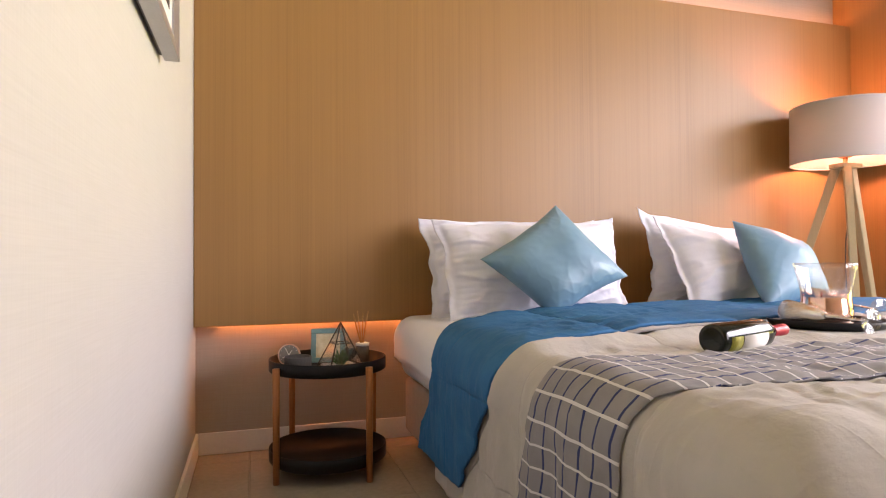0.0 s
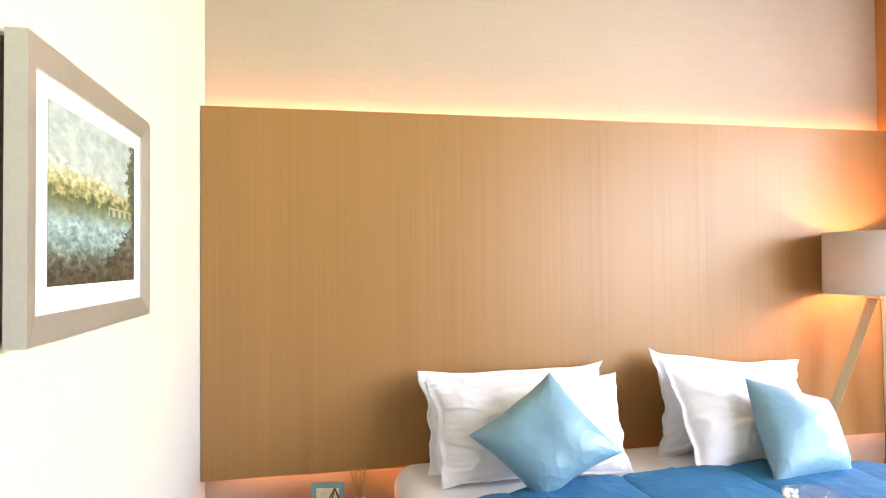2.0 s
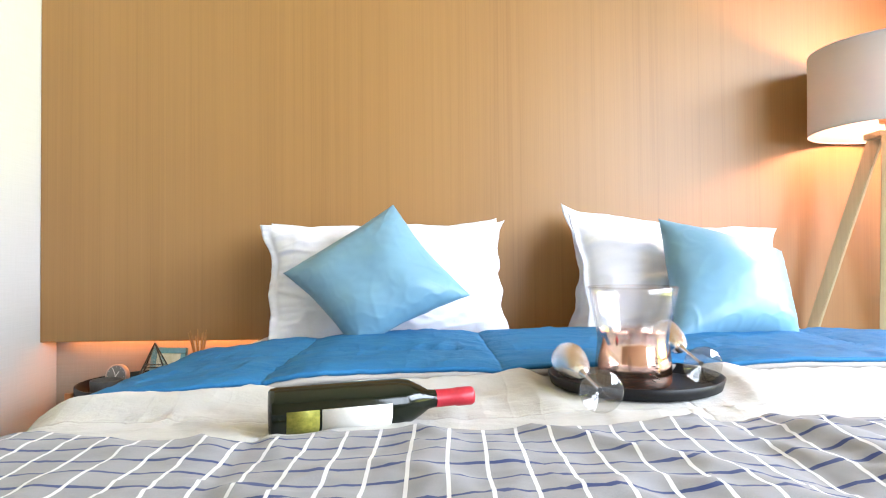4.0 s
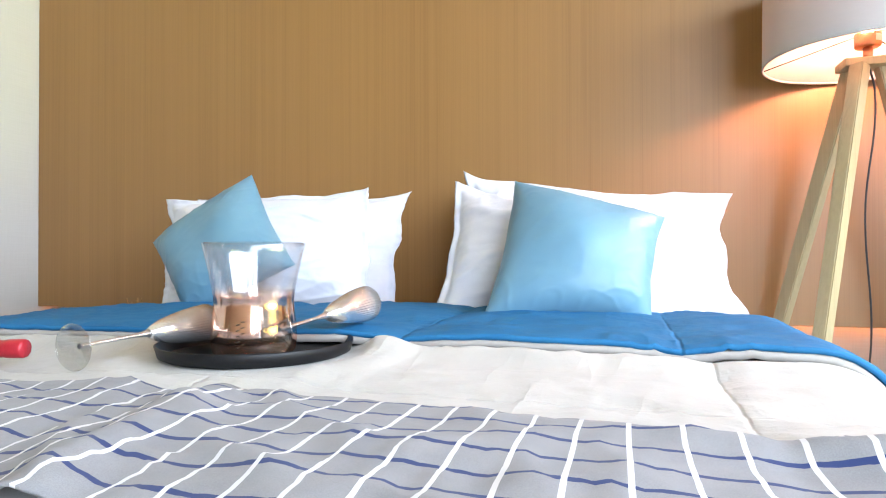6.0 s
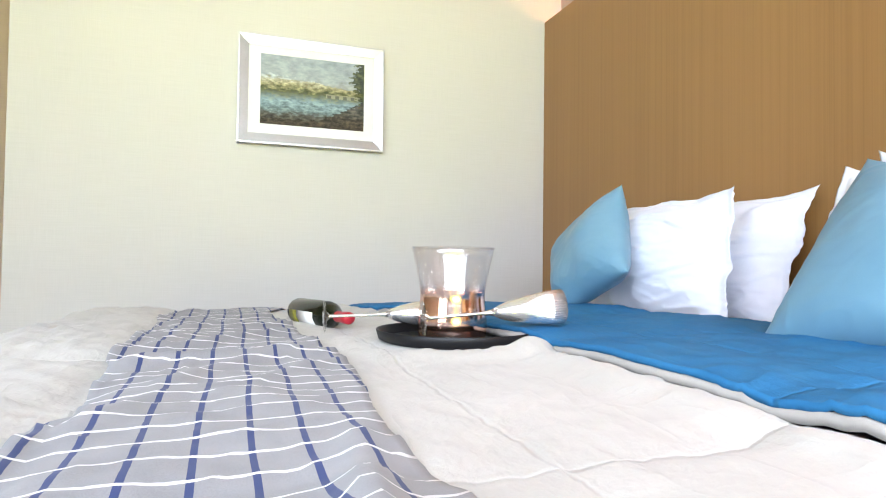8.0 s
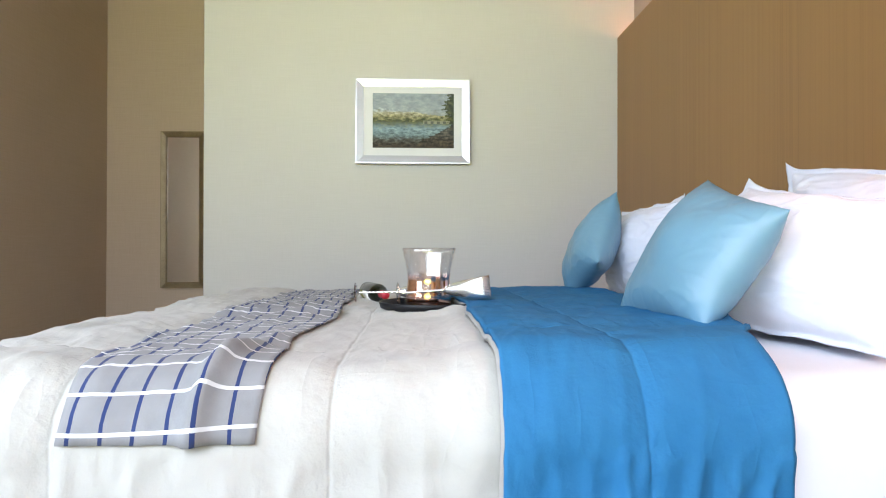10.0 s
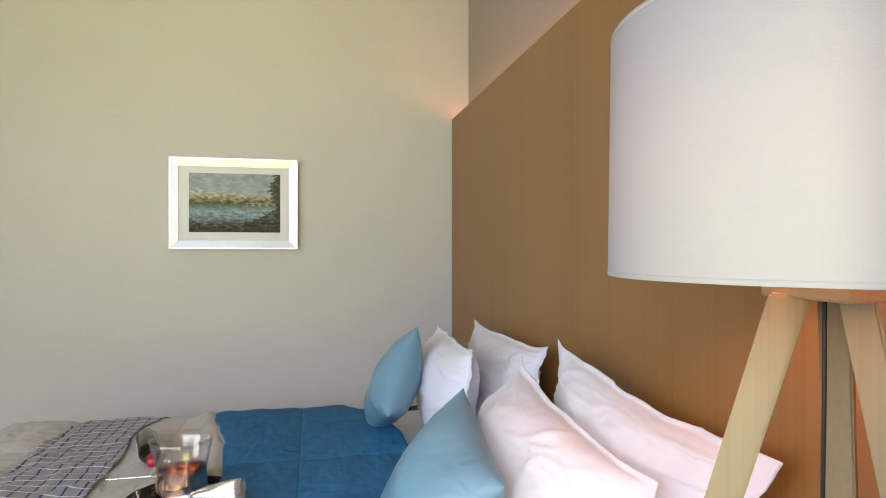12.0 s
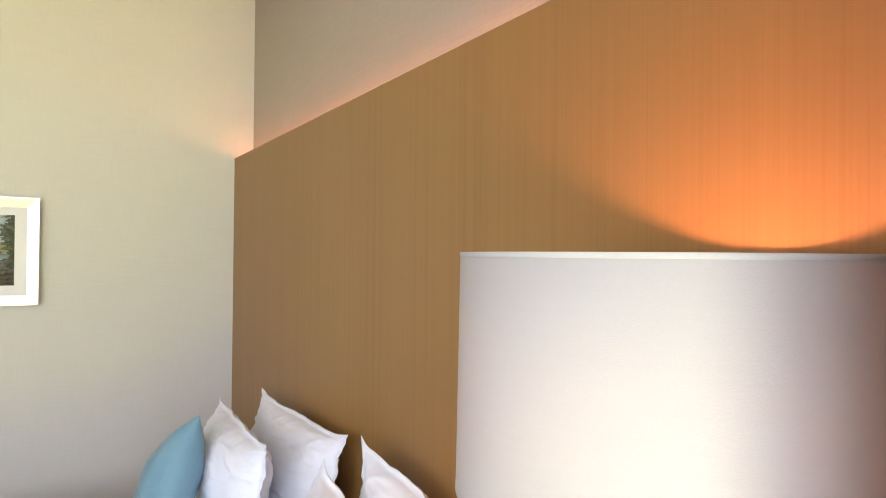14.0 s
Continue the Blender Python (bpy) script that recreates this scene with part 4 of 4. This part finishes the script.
# ---------------------------------------------------------------- beside table and its things
NX, NY = 0.553, -0.235
table = thing("side_table", "round black tray side table with turned wooden legs", "side table", (NX, NY, 0))
for name, z, r in (("top_tray", 0.418, 0.243), ("lower_tray", 0.052, 0.243)):
    part(name, lathe([(0, z), (r - 0.006, z), (r, z + 0.006), (r, z + 0.052), (r - 0.004, z + 0.053), (r - 0.006, z + 0.05), (r - 0.008, z + 0.008), (0, z + 0.006)], 72), M_BLACK, table, "", True)
for k in range(4):
    a = radians(212 + 90 * k)
    part("leg", rod(((0.257) * math.cos(a), 0.257 * math.sin(a), 0.001), (0.257 * math.cos(a), 0.257 * math.sin(a), 0.452), 0.0125, 16, 0.0145), M_LEG, table, "", True)
TT = 0.4245

clock = thing("desk_clock", "small round rose-metal desk clock with grey face", "clock", (0.398, -0.152, TT), turn=-12)
tilt = Matrix.Translation((0, 0, 0.0475)) @ pose(0, 0, 0, 82) @ Matrix.Scale(0.84, 4)
part("case", lathe([(0, -0.018), (0.050, -0.018), (0.055, -0.012), (0.056, 0.012), (0.0545, 0.016), (0.050, 0.0135), (0, 0.0135)], 40, tilt), M_ROSE, clock, "", True)
face = part("face", lathe([(0, 0.0140), (0.0495, 0.0140), (0.0495, 0.0146), (0, 0.0146)], 40, tilt), M_FACE, clock)
for name, ang, ln in (("hour_pointer", 58, 0.028), ("minute_pointer", 118, 0.040), ("alarm_pointer", 205, 0.036)):
    bm = box(0, ln, -0.0016, 0.0016, 0.0149, 0.0158)
    bmesh.ops.transform(bm, matrix=tilt @ pose(0, 0, 0, 0, 0, ang), verts=bm.verts[:])
    part(name, bm, M_WHITE, face)
for k in range(12):
    bm = box(0.041, 0.047, -0.001, 0.001, 0.0149, 0.0154)
    bmesh.ops.transform(bm, matrix=tilt @ pose(0, 0, 0, 0, 0, 30 * k), verts=bm.verts[:])
    part("hour_mark", bm, M_WHITE, face)

dish = thing("stoneware_pot", "round dark grey stoneware pot on the side table", "pot", (0.425, -0.290, TT))
part("pot_wall", lathe([(0, 0), (0.048, 0), (0.053, 0.006), (0.055, 0.058), (0.053, 0.061), (0.050, 0.058), (0.048, 0.012), (0, 0.009)], 40), M_GREYCLAY, dish, "", True)

photo = new("photo_frame")
photo.matrix_world = Matrix.Translation((0.567, -0.112, TT)) @ pose(0, 0, 0, -12, 0, -10)
tagged(photo, "teal painted photo frame with a faded print", "photo frame")
bm = box(-0.075, 0.075, -0.008, 0.008, 0.0, 0.022, 0.002)
box(-0.075, 0.075, -0.008, 0.008, 0.128, 0.150, 0.002, bm=bm)
box(-0.075, -0.053, -0.0078, 0.0078, 0.0225, 0.1275, 0.002, bm=bm)
box(0.053, 0.075, -0.0078, 0.0078, 0.0225, 0.1275, 0.002, bm=bm)
part("frame_moulding", bm, M_FRAMEBLUE, photo)
part("print", box(-0.0535, 0.0535, -0.003, 0.004, 0.022, 0.128), M_PRINT, photo, "pale yellowed print")
part("easel", box(-0.02, 0.02, 0.010, 0.014, 0.0, 0.12), M_BLACK, photo)

terra = thing("glass_terrarium", "pyramid glass terrarium with a small green succulent", "terrarium", (0.600, -0.285, TT), turn=14)
apex = Vector((0, 0, 0.192))
feet = [Vector((0.078 * x, 0.078 * y, 0.004)) for x, y in ((-1, -1), (1, -1), (1, 1), (-1, 1))]
for a, b in list(zip(feet, feet[1:] + feet[:1])) + [(f, apex) for f in feet]:
    part("edge_bar", rod(a, b, 0.0028, 8), M_WIRE, terra, "", True)
mids = [f.lerp(apex, 0.55) for f in feet]
for a, b in zip(mids, mids[1:] + mids[:1]):
    part("cross_bar", rod(a, b, 0.002, 8), M_WIRE, terra, "", True)
for a, b in zip(feet, feet[1:] + feet[:1]):
    bm = bmesh.new()
    bm.faces.new([bm.verts.new(p) for p in (a, b, apex)])
    g = part("glass_face", bm, M_GLASS, terra)
    g.modifiers.new("thickness", "SOLIDIFY").thickness = 0.0012
part("gravel_bed", box(-0.066, 0.066, -0.066, 0.066, 0.002, 0.018, 0.006), M_STONE, terra, "white gravel")
bm = bmesh.new()
for k in range(26):
    a, t = k * 2.4, k / 26
    e = 0.016 + 0.034 * t
    rod((0.004 * math.cos(a), 0.004 * math.sin(a), 0.018), (e * math.cos(a), e * math.sin(a), 0.082 - 0.044 * t), 0.0105, 7, 0.0014, bm)
part("succulent", bm, M_LEAF, terra, "small green succulent", True)

diff = thing("reed_diffuser", "small smoked glass reed diffuser with rattan sticks", "diffuser", (0.715, -0.150, TT))
part("flask", lathe([(0, 0), (0.028, 0), (0.030, 0.004), (0.029, 0.066), (0.026, 0.072), (0, 0.073)], 32), M_AMBER, diff, "", True)
part("collar", lathe([(0.024, 0.0725), (0.030, 0.0735), (0.030, 0.084), (0.024, 0.087), (0.012, 0.086), (0, 0.086)], 28), M_WHITE, diff, "white stopper ring", True)
for k in range(9):
    a = 0.74 * k + 0.4
    part("reed", rod((-0.006 * math.cos(a), -0.006 * math.sin(a), 0.03), (0.034 * math.cos(a) - 0.008, 0.030 * math.sin(a), 0.205 + 0.01 * (k % 3)), 0.0027, 6), M_REED, diff)

# ---------------------------------------------------------------- floor lamp
LX, LY, SR, SZ0, SZ1 = 3.404, -0.284, 0.273, 1.400, 1.719
fl = thing("floor_lamp", "tripod floor lamp with pale wooden legs and white drum shade, lit", "floor lamp", (LX, LY, 0))
t_ = 0.0025
shade = part("shade", lathe([(SR, SZ0), (SR * 0.985, SZ1), (SR * 0.985 - t_, SZ1), (SR - t_, SZ0), (SR, SZ0)], 96), M_SHADE, fl, "white cotton drum shade", True)
for z, r in ((SZ0, SR), (SZ1 - 0.006, SR * 0.985)):
    part("shade_hem", lathe([(r + 0.0003, z), (r + 0.0007, z + 0.003), (r + 0.0003, z + 0.0065), (r - 0.0035, z + 0.0065), (r - 0.0035, z), (r + 0.0006, z)], 96), M_SHADE, shade, "", True)
for k in range(3):
    a = radians(40 + 120 * k)
    part("shade_spoke", rod((0.022 * math.cos(a), 0.022 * math.sin(a), 1.470), ((SR - 0.003) * math.cos(a), (SR - 0.003) * math.sin(a), 1.41), 0.0016, 6), M_BLACK, shade)
part("top_block", box(-0.072, 0.072, -0.045, 0.045, 1.372, 1.395, 0.004), M_ASH, fl)
part("neck", lathe([(0, 1.395), (0.012, 1.395), (0.012, 1.432), (0, 1.432)], 20), M_COPPER, fl, "", True)
part("socket", lathe([(0, 1.432), (0.030, 1.432), (0.034, 1.436), (0.034, 1.472), (0.025, 1.4745), (0, 1.4755)], 28), M_COPPER, fl, "copper lamp socket", True)
part("rating_sticker", wrap(0.0344, 1.443, 1.462, radians(285), radians(335), 8), M_LABEL, fl, "white sticker on the socket")
part("bulb", lathe([(0, 1.476), (0.014, 1.476), (0.018, 1.485), (0.036, 1.502), (0.046, 1.528), (0.047, 1.545), (0.038, 1.570), (0.020, 1.584), (0, 1.588)], 24), M_BULB, fl, "glowing warm bulb", True)
for fx, fy in ((3.11, -0.60), (3.10, 0.075), (3.755, -0.24)):
    d = Vector((fx - LX, fy - LY, 0))
    u = d.normalized()
    w = Vector((-u.y, u.x, 0))
    top, foot_ = u * 0.045 + Vector((0, 0, 1.378)), d + Vector((0, 0, 0.0))
    bm = bmesh.new()
    ring = []
    for p, hw, ht in ((top, 0.024, 0.019), (foot_, 0.019, 0.016)):
        ring.append([bm.verts.new(p + u * a * hw + w * b * ht) for a, b in ((-1, -1), (1, -1), (1, 1), (-1, 1))])
    for k in range(4):
        bm.faces.new((ring[0][k], ring[0][(k + 1) % 4], ring[1][(k + 1) % 4], ring[1][k]))
    bm.faces.new(ring[0])
    bm.faces.new(ring[1][::-1])
    bmesh.ops.bevel(bm, geom=bm.edges[:], offset=0.003, segments=2, affect="EDGES")
    part("leg", bm, M_ASH, fl, "flat pale wooden leg")
tube([(0.0, -0.01, 1.371), (0.01, -0.02, 1.30), (-0.01, 0.0, 0.95), (0.01, 0.02, 0.6), (-0.01, 0.04, 0.25), (0.05, 0.10, 0.012), (0.20, 0.25, 0.008)], 0.0027, "power_cable", M_CABLE, fl, "black power cable")


# ---------------------------------------------------------------- wall picture and hall mirror
def mitred(y0, y1, z0, z1, width, x_back, x_out, x_in, bm=None):
    """Four mitred lengths of sloping moulding round an opening, on a wall that faces +x; returns one mesh per length."""
    outer = [(y0, z0), (y1, z0), (y1, z1), (y0, z1)]
    inner = [(y0 + width, z0 + width), (y1 - width, z0 + width), (y1 - width, z1 - width), (y0 + width, z1 - width)]
    made = []
    for k in range(4):
        j = (k + 1) % 4
        b = bmesh.new()
        ends = []
        for q in (k, j):
            (oy, oz), (iy, iz) = outer[q], inner[q]
            my, mz = oy + (iy - oy) * 0.12, oz + (iz - oz) * 0.12
            ends.append([b.verts.new(c) for c in ((x_back, oy, oz), (x_out, oy, oz), (x_out, my, mz), (x_in, iy, iz), (x_back, iy, iz))])
        for i in range(5):
            b.faces.new((ends[0][i], ends[0][(i + 1) % 5], ends[1][(i + 1) % 5], ends[1][i]))
        b.faces.new(ends[0])
        b.faces.new(ends[1][::-1])
        made.append(b)
    return made


PY0, PY1, PZ0, PZ1 = -1.783, -1.017, 1.436, 2.003
pic = thing("framed_picture", "lakeside townscape print in a wide silver frame on the wall", "picture", (0.0, 0, 0))
for b in mitred(PY0, PY1, PZ0, PZ1, 0.053, 0.0135, 0.052, 0.043):
    part("frame_side", b, M_SILVER, pic, "bevelled silver moulding")
# inset and coloured dark to draw the shadow gap between frame and wall
part("shadow_gap_box", box(0.0015, 0.013, PY0 + 0.012, PY1 - 0.012, PZ0 + 0.012, PZ1 - 0.012), M_WIRE, pic, "dark brown inset box that draws the shadow gap behind the frame")
part("mat_board", box(0.020, 0.0375, PY0 + 0.05, PY1 - 0.05, PZ0 + 0.05, PZ1 - 0.05), M_MAT, pic, "pale grey mat")
part("print", box(0.0377, 0.0387, -1.670, -1.125, 1.541, 1.908), M_ART, pic, "painted lake, town and bridge")

mir = thing("wall_mirror", "tall narrow mirror in a champagne gilt frame on the hall wall", "mirror", (0, 0, 0))
MY0, MY1, MZ0, MZ1 = -3.722, -3.330, 0.511, 1.945
for b in mitred(MY0, MY1, MZ0, MZ1, 0.042, HALL + 0.0015, HALL + 0.036, HALL + 0.018):
    part("frame_side", b, M_CHAMPAGNE, mir, "gilt moulding")
for b in mitred(MY0 + 0.043, MY1 - 0.043, MZ0 + 0.043, MZ1 - 0.043, 0.010, HALL + 0.003, HALL + 0.024, HALL + 0.014):
    part("inner_bead", b, M_CHAMPAGNE, mir)
part("mirror_glass", box(HALL + 0.004, HALL + 0.010, MY0 + 0.04, MY1 - 0.04, MZ0 + 0.04, MZ1 - 0.04), M_MIRROR, mir, "silvered mirror glass")

# shoes by the hall skirting
for k, (x, y, a) in enumerate(((-1.42, -3.68, 84), (-1.40, -3.86, 96))):
    sh = thing("shoe", "black leather slip-on shoe on the hall floor", "shoe", (x, y, 0.008), "pair of shoes", a)
    bm = bmesh.new()
    rings = []
    for i in range(13):
        t = i / 12
        wd = 0.040 * (math.sin(math.pi * min(1, max(0.0, 0.06 + 0.9 * t))) ** 0.45) * (0.82 + 0.28 * t)
        hh = 0.095 * (1 - t) ** 0.8 + 0.028 if t > 0.35 else 0.096
        ring = [bm.verts.new((wd * math.cos(g), 0.14 - 0.28 * t, 0.014 + hh * max(0, math.sin(g)) ** 0.7)) for g in [math.pi * q / 8 for q in range(9)]]
        rings.append(ring)
    for a_, b_ in zip(rings, rings[1:]):
        for q in range(8):
            bm.faces.new((a_[q], a_[q + 1], b_[q + 1], b_[q]))
        bm.faces.new((a_[0], b_[0], b_[8], a_[8]))
    bm.faces.new(rings[0])
    bm.faces.new(rings[-1][::-1])
    part("upper", bm, M_SHOE, sh, "", True)
    bm = lathe([(0, 0), (0.043, 0), (0.044, 0.012), (0, 0.014)], 24)
    bmesh.ops.transform(bm, matrix=Matrix.Diagonal((1, 3.25, 1, 1)), verts=bm.verts[:])
    part("sole", bm, M_CABLE, sh, "black rubber sole")

# ---------------------------------------------------------------- floor of large tiles
floor = setting("floor", box(HALL - 0.2, BAY + 0.2, SOUTH - 0.2, RECESS + 0.2, -0.12, -0.003), M_GROUT, "polished beige floor tiles with thin joints", "floor")
PITCH = 0.60
tile_mesh = None
y = SOUTH
row = 0
while y < RECESS - 0.01:
    x = HALL
    while x < BAY - 0.01:
        sx, sy = min(PITCH, BAY - x), min(PITCH, RECESS - y)
        if not (x + sx <= 0.0 and y >= -2.4):
            if abs(sx - PITCH) < 1e-6 and abs(sy - PITCH) < 1e-6:
                if tile_mesh is None:
                    ob = part("tile", box(-0.2985, 0.2985, -0.2985, 0.2985, -0.008, 0.0, 0.0015, 1), M_TILE, floor)
                    tile_mesh = ob.data
                else:
                    ob = new("tile", tile_mesh)
                    ob.parent = floor
                ob.location = (x + 0.3, y + 0.3, 0)
            else:
                part("tile", box(x + 0.0015, x + sx - 0.0015, y + 0.0015, y + sy - 0.0015, -0.008, 0.0, 0.0015, 1), M_TILE, floor)
        x += PITCH
    y += PITCH
